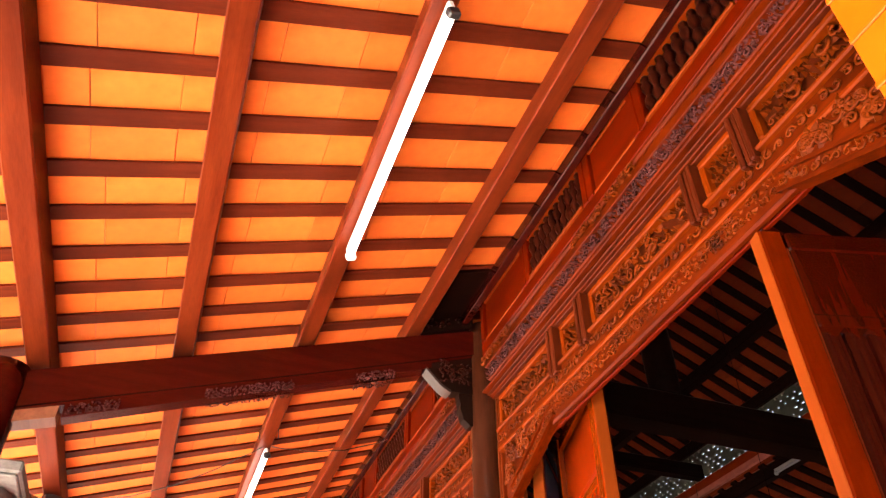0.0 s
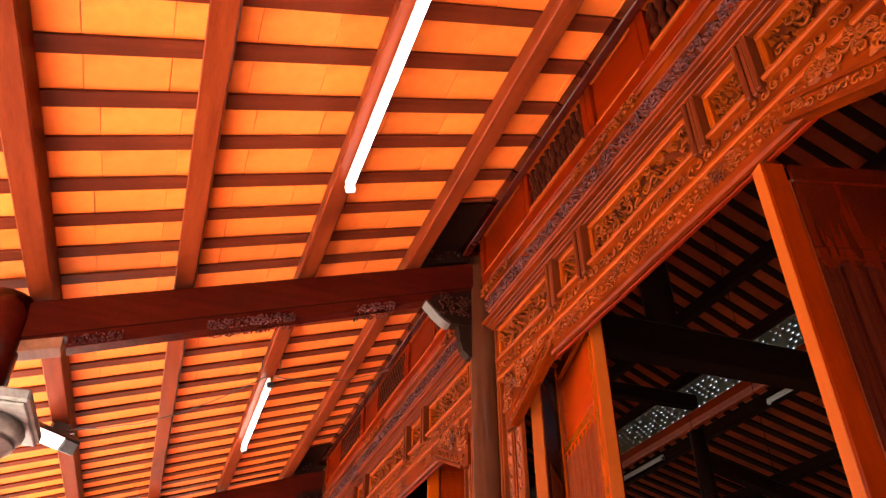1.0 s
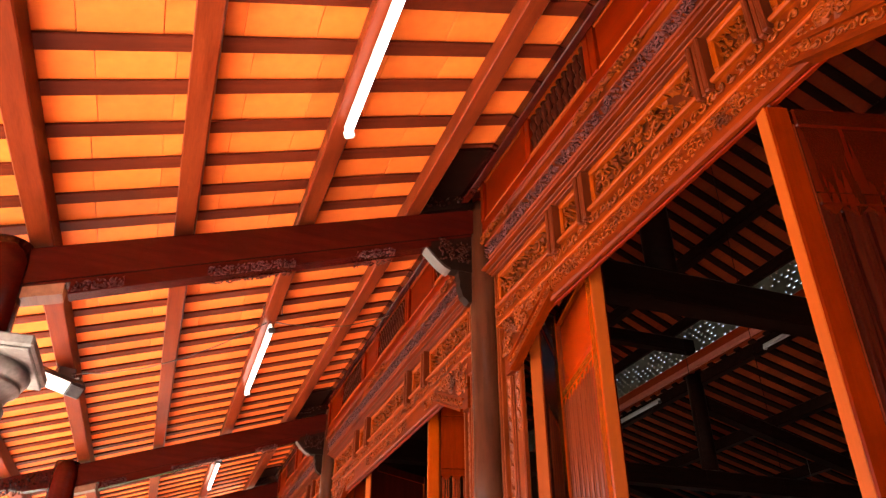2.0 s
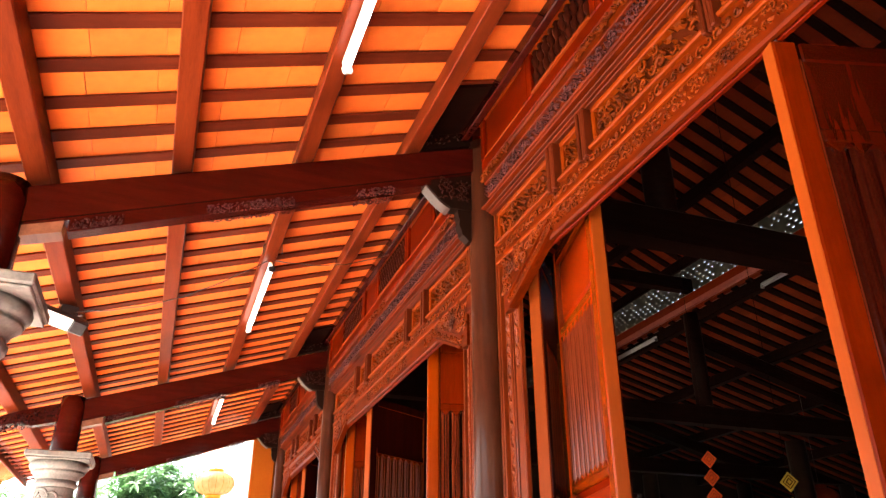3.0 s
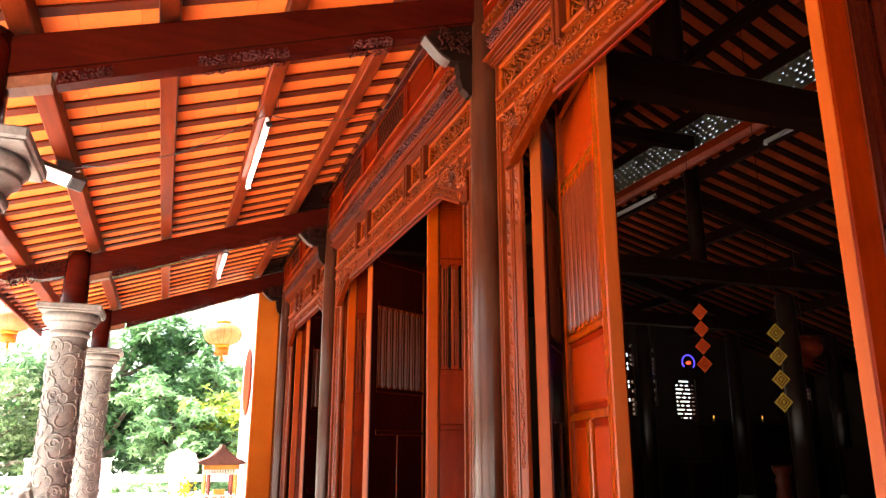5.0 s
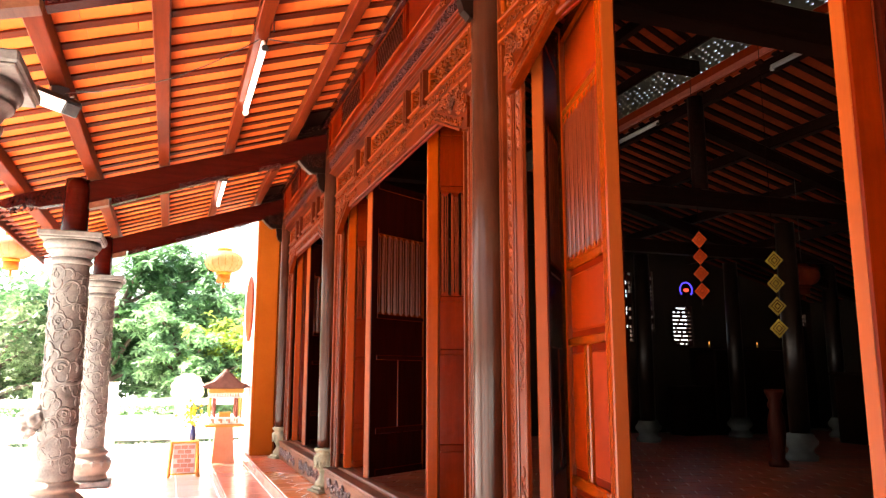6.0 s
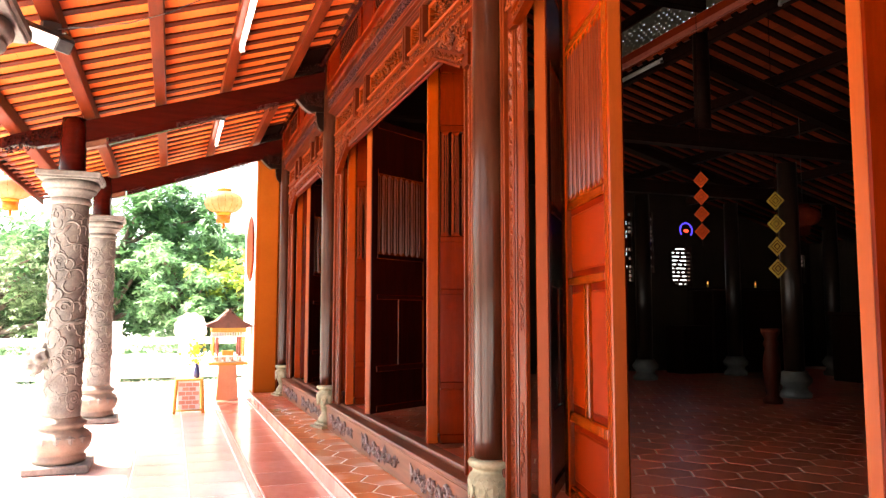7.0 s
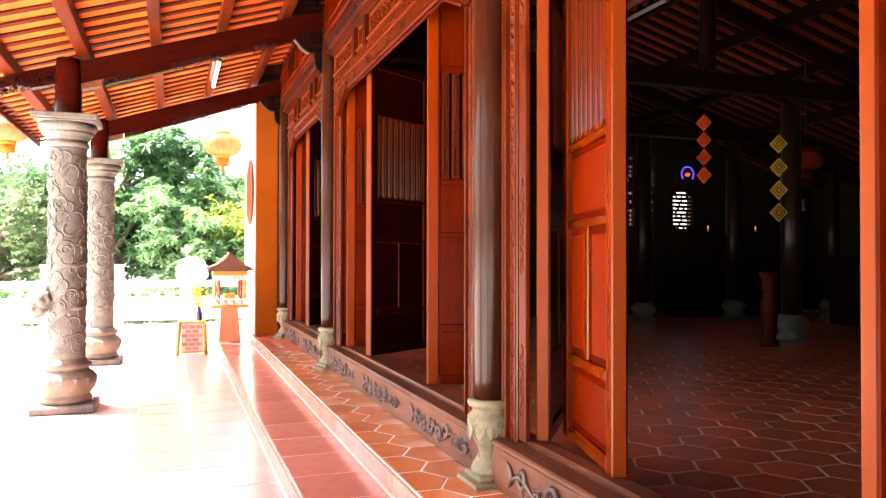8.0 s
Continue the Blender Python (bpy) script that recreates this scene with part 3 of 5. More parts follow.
    # dark sheet added under the tiles, standing in for the dark roof corner
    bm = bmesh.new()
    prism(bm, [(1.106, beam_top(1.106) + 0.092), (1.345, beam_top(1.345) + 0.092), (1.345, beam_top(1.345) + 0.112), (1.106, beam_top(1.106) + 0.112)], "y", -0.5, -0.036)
    part("corner_board", bm, M_HALL_WOOD, ob, "dark sheet added for the darkness of the roof corner")
    return ob


beam = veranda_beam()
beam.matrix_basis = pose(0, ROWS[2] + 0.02, 0)
for y in (ROWS[0], ROWS[1], ROWS[3], ROWS[4]):
    copy_thing(beam, pose(0, y + 0.02, 0))

# ---- veranda roof: purlins, rafters, clay tiles ----
roof = thing("veranda_roof", "sloping veranda roof of orange clay tiles on brown rafters", "roof", kind="structure")
PURLINS = (-1.335, -0.745, -0.145, 0.455, 1.055)
PW, PH = 0.047, 0.115
for i, px in enumerate(PURLINS):
    z = beam_top(px)
    bm = bmesh.new()
    prism(bm, [(px - PW, z - SLOPE * PW), (px + PW, z + SLOPE * PW), (px + PW, z + SLOPE * PW + PH), (px - PW, z - SLOPE * PW + PH)], "y", -7.0, ROOF_END)
    bmesh.ops.bevel(bm, geom=bm.edges[:], offset=0.006, segments=1, affect="EDGES")
    part("purlin", bm, M_PURLIN, roof)
bm = boxed(1.345, -7.0, beam_top(1.345) + 0.035, 1.388, 10.7, beam_top(1.345) + PH - 0.002, 0.006)
part("wall_plate", bm, M_BEAM, roof, "dark plate where the roof meets the facade")

UNDER = PH + 0.0                        # rafters' underside above the beam line
RX0, RX1 = -1.72, 1.62
slope_angle = math.degrees(math.atan(SLOPE))
run = math.hypot(1, SLOPE)
PITCH, RWIDTH, RTHICK = 0.2525, 0.082, 0.014
R0 = 1.665
bm = boxed(0, -RWIDTH / 2, 0, (RX1 - RX0) * run, RWIDTH / 2, RTHICK, 0.002)
rafter = mesh_of("rafter", bm, M_RAFTER)
n_lo, n_hi = -34, 40
for k in range(n_lo, n_hi):
    y = R0 + k * PITCH
    if y < ROOF_END:
        piece("rafter", rafter, roof, pose(RX0, y, beam_top(RX0) + UNDER, 0, -slope_angle + random.uniform(-0.06, 0.06), random.uniform(-0.25, 0.25)))
TILE_X = 0.272
tile_len = TILE_X * run
ceil_tile = mesh_of("clay_tile", boxed(0.001, -PITCH / 2 + 0.0012, 0, tile_len - 0.0008, PITCH / 2 - 0.0012, 0.016, 0.0015), M_TILE_CEIL)
rest = bmesh.new()
for k in range(n_lo, n_hi):
    yc = R0 + (k + 0.5) * PITCH
    if yc > ROOF_END:
        continue
    shift = random.choice((0.0, 0.0, 0.0, 0.012, -0.02, 0.03))
    for i in range(13):
        x = -1.913 + i * TILE_X + shift
        if x < RX0 - 0.1 or x > 1.6:
            continue
        z = beam_top(x) + UNDER + RTHICK + random.uniform(0.0005, 0.004)
        m = pose(x, yc, z, random.uniform(-0.5, 0.5), -slope_angle + random.uniform(-0.4, 0.5), random.uniform(-0.5, 0.5))
        if 1.0 < yc < 7.6 and -0.9 < x < 1.4:
            piece("clay_tile", ceil_tile, roof, m)
        else:
            c = [rest.verts.new(m @ Vector(p)) for p in ((0.001, -0.125, 0), (tile_len - 0.001, -0.125, 0), (tile_len - 0.001, 0.125, 0), (0.001, 0.125, 0),
                                                         (0.001, -0.125, 0.016), (tile_len - 0.001, -0.125, 0.016), (tile_len - 0.001, 0.125, 0.016), (0.001, 0.125, 0.016))]
            for q in ((3, 2, 1, 0), (4, 5, 6, 7), (0, 1, 5, 4), (1, 2, 6, 5), (2, 3, 7, 6), (3, 0, 4, 7)):
                rest.faces.new([c[j] for j in q])
tagged(part("clay_tile_rows", rest, M_TILE_FAR, roof, "rows of orange clay tiles"), kind="stuff")
bm = bmesh.new()
prism(bm, [(-1.85, beam_top(-1.85) + 0.19), (1.75, beam_top(1.75) + 0.19), (1.75, beam_top(1.75) + 0.27), (-1.85, beam_top(-1.85) + 0.27)], "y", -7.2, ROOF_END + 0.08)
part("roof_cover", bm, M_ROOF_RED, roof, "maroon outer roof tiles")
part("eave_board", boxed(-1.745, -7.2, beam_top(-1.72) + 0.06, -1.72, ROOF_END + 0.06, beam_top(-1.72) + 0.18, 0.004), M_FRAME, roof, "orange-brown board along the eave")


# ---- facade columns ----
def facade_column():
    ob = thing("facade_column", "dark polished wooden column on a carved vase-shaped stone base", "column", group="wooden columns of the facade")
    vase = [(0.094, 0.05), (0.092, 0.078), (0.08, 0.10), (0.06, 0.125), (0.052, 0.146), (0.06, 0.172), (0.084, 0.225), (0.104, 0.272), (0.112, 0.304), (0.108, 0.328),
            (0.092, 0.345), (0.084, 0.356), (0.088, 0.366), (0.106, 0.376), (0.112, 0.392), (0.104, 0.406), (0.09, 0.412)]
    base = part("stone_base", lathe(bmesh.new(), vase, segments=28), M_BALUSTER_STONE, ob, "pale carved stone vase base")
    bm = boxed(-0.125, -0.125, 0.0, 0.125, 0.125, 0.022, 0.004)
    box(bm, -0.10, -0.10, 0.0225, 0.10, 0.10, 0.05, 0.012)
    part("base_slab", bm, M_BALUSTER_STONE, base)
    bm = bmesh.new()
    for k in range(10):
        a = k * 0.628
        for v0, ln, rr in ((0.215, 0.11, 0.098), (0.14, -0.085, 0.066)):
            def around(u, v, d):
                b = a + u / 0.09
                r = rr + d + (0.006 if v0 > 0.2 else 0.02 * (0.1 - v) / 0.05)
                return (r * math.cos(b), r * math.sin(b), v)
            petal(bm, 0, v0, abs(ln), 0.056, 1.57 if ln > 0 else -1.57, around, 0.007)
            # raised rim and curl of each carved leaf
            rim = [around(0.026 * math.sin(math.pi * q / 10) * h, v0 + ln * q / 10, 0.004) for h in (-1, 1) for q in (range(11) if h < 0 else range(10, -1, -1))]
            tube(bm, rim, 0.0035, 4)
            scroll(bm, 0.03, v0 + ln * 0.9, 0.016, k * 0.7, 1 if k % 2 else -1, around, 0.006, 1.2, 4)
    part("leaf_relief", bm, M_BALUSTER_STONE, base)
    h = 3.86 - Z2
    part("shaft", lathe(bmesh.new(), [(0.077, 0.412), (0.079, 0.5), (0.083, 1.6), (0.081, h - 0.1), (0.081, h)], segments=36), M_COLUMN, ob)
    return ob


col = facade_column()
col.matrix_basis = pose(XC, ROWS[2], Z2)
for y in (ROWS[0], ROWS[1], ROWS[3], ROWS[4]):
    copy_thing(col, pose(XC, y, Z2, 0, 0, 17))


# ---- carved facade frame of each bay ----
XF = 1.50                               # face of the carved frame


def piece_baluster(c, x):
    prof = [(0.015, 3.632), (0.020, 3.648), (0.012, 3.664), (0.024, 3.695), (0.024, 3.72), (0.013, 3.742), (0.013, 3.76), (0.024, 3.79), (0.024, 3.81), (0.012, 3.835), (0.020, 3.848), (0.015, 3.862)]
    return lathe(bmesh.new(), prof, x, c, 9)


def bay_front(y0, y1):
    """Sill, jambs and carved lintel between two columns."""
    ya, yb = y0 + 0.08, y1 - 0.08
    rng = random.Random(int(y0 * 10) + 70)
    L = yb - ya
    mid = (ya + yb) / 2
    # sill
    sill = thing("door_sill", "high brown wooden door sill with carved scroll panels", "sill", 0, 0, 0, kind="structure")
    bm = boxed(1.462, ya, Z2, 1.545, yb, 0.455, 0.006)
    part("board", bm, M_SILL, sill)
    bm = boxed(1.448, ya, 0.4575, 1.56, yb, 0.486, 0.008)
    box(bm, 1.5625, ya, Z2, 1.66, yb, 0.505, 0.01)
    box(bm, 1.6625, ya, Z2, 1.74, yb, 0.44, 0.006)
    part("ledge", bm, M_SILL, sill)
    n = max(2, round(L / 1.22))
    place = facing_out(1.462)
    for i in range(n):
        far_end = yb - (i + 0.12) * L / n
        w = 0.8 * L / n
        bm = bmesh.new()
        at = lambda f: far_end - f * w
        for du, dv in ((0.0, 0.0), (0.018, 0.01)):
            arc = [place(at(0.01) - du - 0.035 * math.sin(math.pi * k / 10), 0.295 + dv + (0.125 - 2 * dv) * k / 10, 0.007) for k in range(11)]
            tube(bm, arc, [0.003 + 0.009 * math.sin(math.pi * k / 10) for k in range(11)], 5)
        stem = [place(at(0.06 + 0.88 * k / 30), 0.35 + 0.03 * math.sin(k * 0.62), 0.006) for k in range(31)]
        tube(bm, stem, [0.011 - 0.0002 * k for k in range(31)], 5)
        for f, dv, size in ((0.14, 0.015, 0.05), (0.27, -0.02, 0.042), (0.40, 0.018, 0.056), (0.53, -0.018, 0.05), (0.66, 0.02, 0.05), (0.93, 0.0, 0.03)):
            scroll(bm, at(f), 0.355 + dv, size, rng.uniform(0, 6.28), 1 if dv > 0 else -1, place, 0.016, rng.uniform(1.0, 1.4))
            for q in range(9):
                a = rng.uniform(0, 6.28)
                petal(bm, at(f) + 0.03 * math.cos(a) + rng.uniform(-0.03, 0.03), 0.352 + dv * 0.6 + 0.02 * math.sin(a), rng.uniform(0.03, 0.055), rng.uniform(0.014, 0.026), a, place, rng.uniform(0.012, 0.02))
        for q in range(7):
            petal(bm, at(0.80), 0.32, 0.085, 0.024, 0.35 + q * 0.4, place, 0.018)
        part("scroll_carving", bm, M_SILL_CARVE, sill, "weathered grey-purple carved scroll on the sill")
    # jambs: moulded strip beside the column, carved strip, inner post
    for s, e in ((1, ya), (-1, yb)):
        jamb = thing("door_jamb", "orange varnished door jamb with a carved strip", "door frame", 0, 0, 0, kind="structure")
        def yy(a, b):
            return (e + s * a, e + s * b) if s > 0 else (e - b, e - a)
        xj = XF + 0.02
        far_set = 0.2 if s > 0 and L > 3.4 else 0.0     # the wide bay's jamb stands clear of the column
        if far_set:
            a, b = yy(0.0, far_set - 0.002)
            part("filler_board", boxed(xj + 0.012, a, 0.49, xj + 0.06, b, 3.04, 0.003), M_JAMB, jamb)
            e += far_set
        for u0, u1, d in ((0.0, 0.02, 0.012), (0.022, 0.034, 0.004), (0.036, 0.047, 0.012), (0.128, 0.140, 0.006), (0.142, 0.153, 0.0)):
            a, b = yy(u0, u1)
            part("moulding", boxed(xj - d, a, 0.49, xj + 0.06, b, 3.40 if u1 < 0.1 else 3.0, 0.004), M_SLAT if d < 0.006 else M_JAMB, jamb)
        a, b = yy(0.049, 0.126)
        part("carved_board", boxed(xj + 0.012, a, 0.49, xj + 0.06, b, 3.04, 0.003), M_JAMB, jamb)
        bm = bmesh.new()
        place = facing_out(xj + 0.012)
        vine(bm, (a + b) / 2, 0.53, 3.02, 0.92 * (b - a), place, 0.008)
        part("strip_carving", bm, M_JAMB, jamb)
        if far_set:
            continue
        a, b = yy(0.155, 0.222)
        part("post", boxed(xj + 0.008, a, 0.506, xj + 0.036, b, 3.0, 0.005), M_JAMB, jamb)
        bm = bmesh.new()
        for v0, v1 in ((0.62, 0.95), (1.28, 1.72), (2.42, 2.74)):
            vine(bm, (a + b) / 2, v0, v1, 0.9 * (b - a), facing_out(xj + 0.008), 0.007)
        part("post_carving", bm, M_JAMB, jamb)
    # lintel: soffit beam, carved bands, framed frieze, mouldings
    lintel = thing("carved_lintel", "orange wooden lintel with carved bands and openwork frieze panels", "lintel", 0, 0, 0, kind="structure")
    part("soffit_beam", boxed(XF + 0.0295, ya + 0.13, 2.9, XF + 0.05, yb - 0.13, 3.016, 0.004), M_SCREEN_RED, lintel)
    part("lower_band", boxed(XF - 0.004, ya + 0.127, 2.902, XF + 0.029, yb - 0.127, 3.018, 0.009), M_FRAME, lintel)
    part("bead", boxed(XF - 0.012, ya + 0.044, 3.0195, XF + 0.06, yb - 0.044, 3.04, 0.005), M_BEAD, lintel)
    part("upper_band", boxed(XF + 0.002, ya + 0.044, 3.0415, XF + 0.06, yb - 0.044, 3.128, 0.003), M_FRAME, lintel)
    part("bead", boxed(XF - 0.016, ya + 0.044, 3.1295, XF + 0.06, yb - 0.044, 3.15, 0.006), M_BEAD, lintel)
    bm = bmesh.new()
    place = facing_out(XF + 0.002)
    k = int(L / 0.05)
    for i in range(k):
        u = ya + 0.09 + i * (L - 0.18) / max(1, k - 1)
        scroll(bm, u, 3.086 + rng.uniform(-0.006, 0.006), 0.024, rng.uniform(0, 6.28), 1 if i % 2 else -1, place, 0.009, 1.0, 4)
        petal(bm, u + 0.03, 3.086, 0.035, 0.018, rng.uniform(-0.6, 0.6), place, 0.009)
    part("band_carving", bm, M_CARVE, lintel)
    bm = bmesh.new()
    place = facing_out(XF - 0.004)
    # three groups of carving on the lower band
    for g0, g1 in ((ya + 0.52, ya + 0.98), (mid - 0.55, mid + 0.55), (yb - 0.98, yb - 0.52)):
        carving(bm, g0, 2.935, g1, 3.008, place, 0.010, 0.026, rng)
    part("lower_carving", bm, M_CARVE, lintel)
    # frieze: five framed panels between upright bars
    bars = [(0.2555 * L - 0.036, 0.2555 * L + 0.036), (0.3544 * L - 0.036, 0.3544 * L + 0.036)]
    spans = [(0.05, bars[0][0]), (bars[0][1], bars[1][0]), (bars[1][1], L - bars[1][1]), (L - bars[1][0], L - bars[0][1]), (L - bars[0][0], L - 0.05)]
    part("frieze_back", boxed(XF + 0.05, ya + 0.044, 3.1515, XF + 0.06, yb - 0.044, 3.35), M_BAR, lintel)
    for a, b in [bars[0], bars[1], (L - bars[0][1], L - bars[0][0]), (L - bars[1][1], L - bars[1][0])]:
        w = (b - a) / 3
        for j in range(3):
            part("upright_bar", boxed(XF - 0.03 + 0.007 * (j % 2), ya + a + j * w + 0.001, 3.098, XF + 0.049, ya + a + (j + 1) * w - 0.001, 3.345, 0.005), M_BAR, lintel)
    for j, (a, b) in enumerate(spans):
        a, b = ya + a, ya + b
        f = 0.028
        bm = bmesh.new()
        box(bm, XF + 0.008, a + 0.001, 3.1515, XF + 0.048, b - 0.001, 3.1515 + f, 0.006)
        box(bm, XF + 0.008, a + 0.001, 3.345 - f, XF + 0.048, b - 0.001, 3.345, 0.006)
        box(bm, XF + 0.008, a + 0.001, 3.1805, XF + 0.048, a + f, 3.3165, 0.006)
        box(bm, XF + 0.008, b - f, 3.1805, XF + 0.048, b - 0.001, 3.3165, 0.006)
        part("panel_frame", bm, M_BEAD, lintel)
        bm = bmesh.new()
        carving(bm, a + 0.032, 3.182, b - 0.032, 3.314, facing_out(XF + 0.036), 0.030, 0.044 if j % 2 == 0 else 0.03, rng)
        part("openwork_carving", bm, M_CARVE, lintel, "openwork carved foliage")
    for j, (z0, z1, d) in enumerate(((3.3465, 3.354, 0.010), (3.3555, 3.3625, 0.024), (3.364, 3.371, 0.040), (3.3725, 3.3875, 0.066))):
        part("moulding", boxed(XF - d, ya + 0.001, z0, XF + 0.06, yb - 0.001, z1, 0.004), M_FRAME if j % 2 else M_BAR, lintel)
    # cornice with the dark purple carving, between the columns
    wa, wb = ya + 0.02, yb - 0.11
    cornice = thing("carved_cornice", "projecting cornice with dusty purple-brown carved foliage", "cornice", 0, 0, 0, kind="structure")
    part("carved_board", boxed(1.425, wa, 3.389, 1.56, wb, 3.463, 0.006), M_FRAME, cornice)
    bm = bmesh.new()
    carving(bm, wa + 0.005, 3.394, wb - 0.005, 3.459, facing_out(1.425), 0.022, 0.028, rng)
    part("purple_carving", bm, M_PURPLE, cornice, "dusty purple carved foliage")
    part("upper_board", boxed(1.408, wa, 3.4645, 1.56, wb, 3.512, 0.004), M_FRAME, cornice)
    part("fillet", boxed(1.396, wa, 3.5135, 1.56, wb, 3.541, 0.008), M_FRAME, cornice)
    bm = bmesh.new()
    for c in (wa + 0.10, mid, wb - 0.10):
        carving(bm, c - 0.26 if c != wa + 0.10 else wa + 0.005, 3.47, c + 0.26 if c != wb - 0.10 else wb - 0.005, 3.532, facing_out(1.398), 0.022, 0.032, rng)
    part("cloud_carving", bm, M_CARVE, cornice)
    # upper screen: red panels and windows of turned balusters
    upper = thing("upper_screen", "red wooden screen of panels and turned balusters under the roof", "screen", 0, 0, 0, kind="structure")
    xu = 1.398
    part("bottom_rail", boxed(xu, wa, 3.5425, xu + 0.05, wb, 3.612, 0.004), M_SCREEN_RED, upper)
    part("top_rail", boxed(xu, wa, 3.882, xu + 0.05, wb, 3.94, 0.004), M_SCREEN_RED, upper)
    part("bead", boxed(xu - 0.006, wa, 3.8835, xu - 0.001, wb, 3.893, 0.002), M_BEAD, upper)
    hub, steps = (mid - 0.128, (0.215, 0.86)) if L < 3.4 else (mid + 0.22, (0.22, 1.02, 1.58))
    edges = sorted({wa, wb, *(hub + k * e for k in (-1, 1) for e in steps if wa + 0.1 < hub + k * e < wb - 0.1)})
    cells = []
    for c0, c1 in zip(edges, edges[1:]):
        rank = sum(abs((c0 + c1) / 2 - hub) > e for e in steps)
        cells.append((c0 - mid, c1 - mid, rank % 2))
    for c0, c1, window in cells:
        a, w = mid + c0, c1 - c0
        part("mullion", boxed(xu - 0.004, a + 0.001, 3.6135, xu + 0.05, a + 0.045, 3.88, 0.004), M_SCREEN_RED, upper)
        part("mullion", boxed(xu - 0.004, a + w - 0.045, 3.6135, xu + 0.05, a + w - 0.001, 3.88, 0.004), M_SCREEN_RED, upper)
        if not window:
            part("panel", boxed(xu + 0.014, a + 0.047, 3.6135, xu + 0.04, a + w - 0.047, 3.88, 0.003), M_SCREEN_RED, upper)
            part("panel_bead", boxed(xu + 0.001, a + 0.048, 3.615, xu + 0.013, a + w - 0.048, 3.631, 0.004), M_BEAD, upper)
            part("panel_bead", boxed(xu + 0.001, a + 0.048, 3.862, xu + 0.013, a + w - 0.048, 3.878, 0.004), M_BEAD, upper)
        else:
            part("window_sill", boxed(xu - 0.010, a + 0.047, 3.6135, xu + 0.05, a + w - 0.047, 3.632, 0.004), M_BEAD, upper)
            part("window_head", boxed(xu - 0.006, a + 0.047, 3.862, xu + 0.05, a + w - 0.047, 3.88, 0.003), M_BEAD, upper)
            nb = max(6, round((w - 0.1) / 0.053))
            for j in range(nb):
                c = a + 0.05 + (j + 0.5) * (w - 0.1) / nb
                part("baluster", piece_baluster(c, xu + 0.018), M_DARK_TURNING, upper)
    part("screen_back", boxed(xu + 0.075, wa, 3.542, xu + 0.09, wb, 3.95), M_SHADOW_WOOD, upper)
    # corner brackets that cut the opening's upper corners
    for s, e in ((1, ya), (-1, yb)):
        sp = thing("corner_spandrel", "carved corner bracket cutting across the door opening", "bracket", 0, 0, 0, kind="structure")
        e += 0.1 if s > 0 and L > 3.4 else 0.0
        def P(u, v):
            return (e + s * u, v)
        bm = bmesh.new()
        pts = [P(0.127, 2.72), P(0.21, 2.72), P(0.68, 2.925), P(0.68, 3.017), P(0.127, 3.017)]
        prism(bm, pts if s > 0 else pts[::-1], "x", XF - 0.0055, XF + 0.0285)
        part("board", bm, M_FRAME, sp)
        bm = bmesh.new()
        for d0, d1, off in ((0.0, 0.016, 0.012), (0.064, 0.078, 0.010)):
            pts = [P(0.21 - d1 * 0.4, 2.72 + d1 * 0.92), P(0.21 - d0 * 0.4, 2.72 + d0 * 0.92), P(0.68 - d0 * 0.4, 2.925 + d0 * 0.92), P(0.68 - d1 * 0.4, 2.925 + d1 * 0.92)]
            prism(bm, pts if s > 0 else pts[::-1], "x", XF - 0.008 - off, XF - 0.005)
        part("diagonal_moulding", bm, M_FRAME, sp)
        bm = bmesh.new()
        pl = facing_out(XF - 0.0055)
        for i in range(13):
            f = (i + 0.5) / 13
            u, v = 0.21 + 0.47 * f - 0.04 * 0.4, 2.72 + 0.205 * f + 0.04 * 0.92
            scroll(bm, e + s * u, v, 0.018, rng.uniform(0, 6.28), 1 if i % 2 else -1, pl, 0.008, 1.0, 4)
            petal(bm, e + s * u, v, 0.034, 0.016, rng.uniform(0, 6.28), pl, 0.008)
        for i in range(46):
            f = rng.random()
            u, v = 0.15 + 0.40 * f, 3.0 - rng.random() * 0.19 * (1 - f)
            scroll(bm, e + s * u, v, rng.uniform(0.018, 0.03), rng.uniform(0, 6.28), rng.choice((-1, 1)), pl, 0.016, 1.1)
            petal(bm, e + s * u, v, 0.055, 0.026, rng.uniform(0, 6.28), pl, 0.018)
        part("foliage_carving", bm, M_CARVE, sp)


# The first bay lies out of view and helps close off the light.
for a, b in zip(ROWS, ROWS[1:]):
    bay_front(a, b)


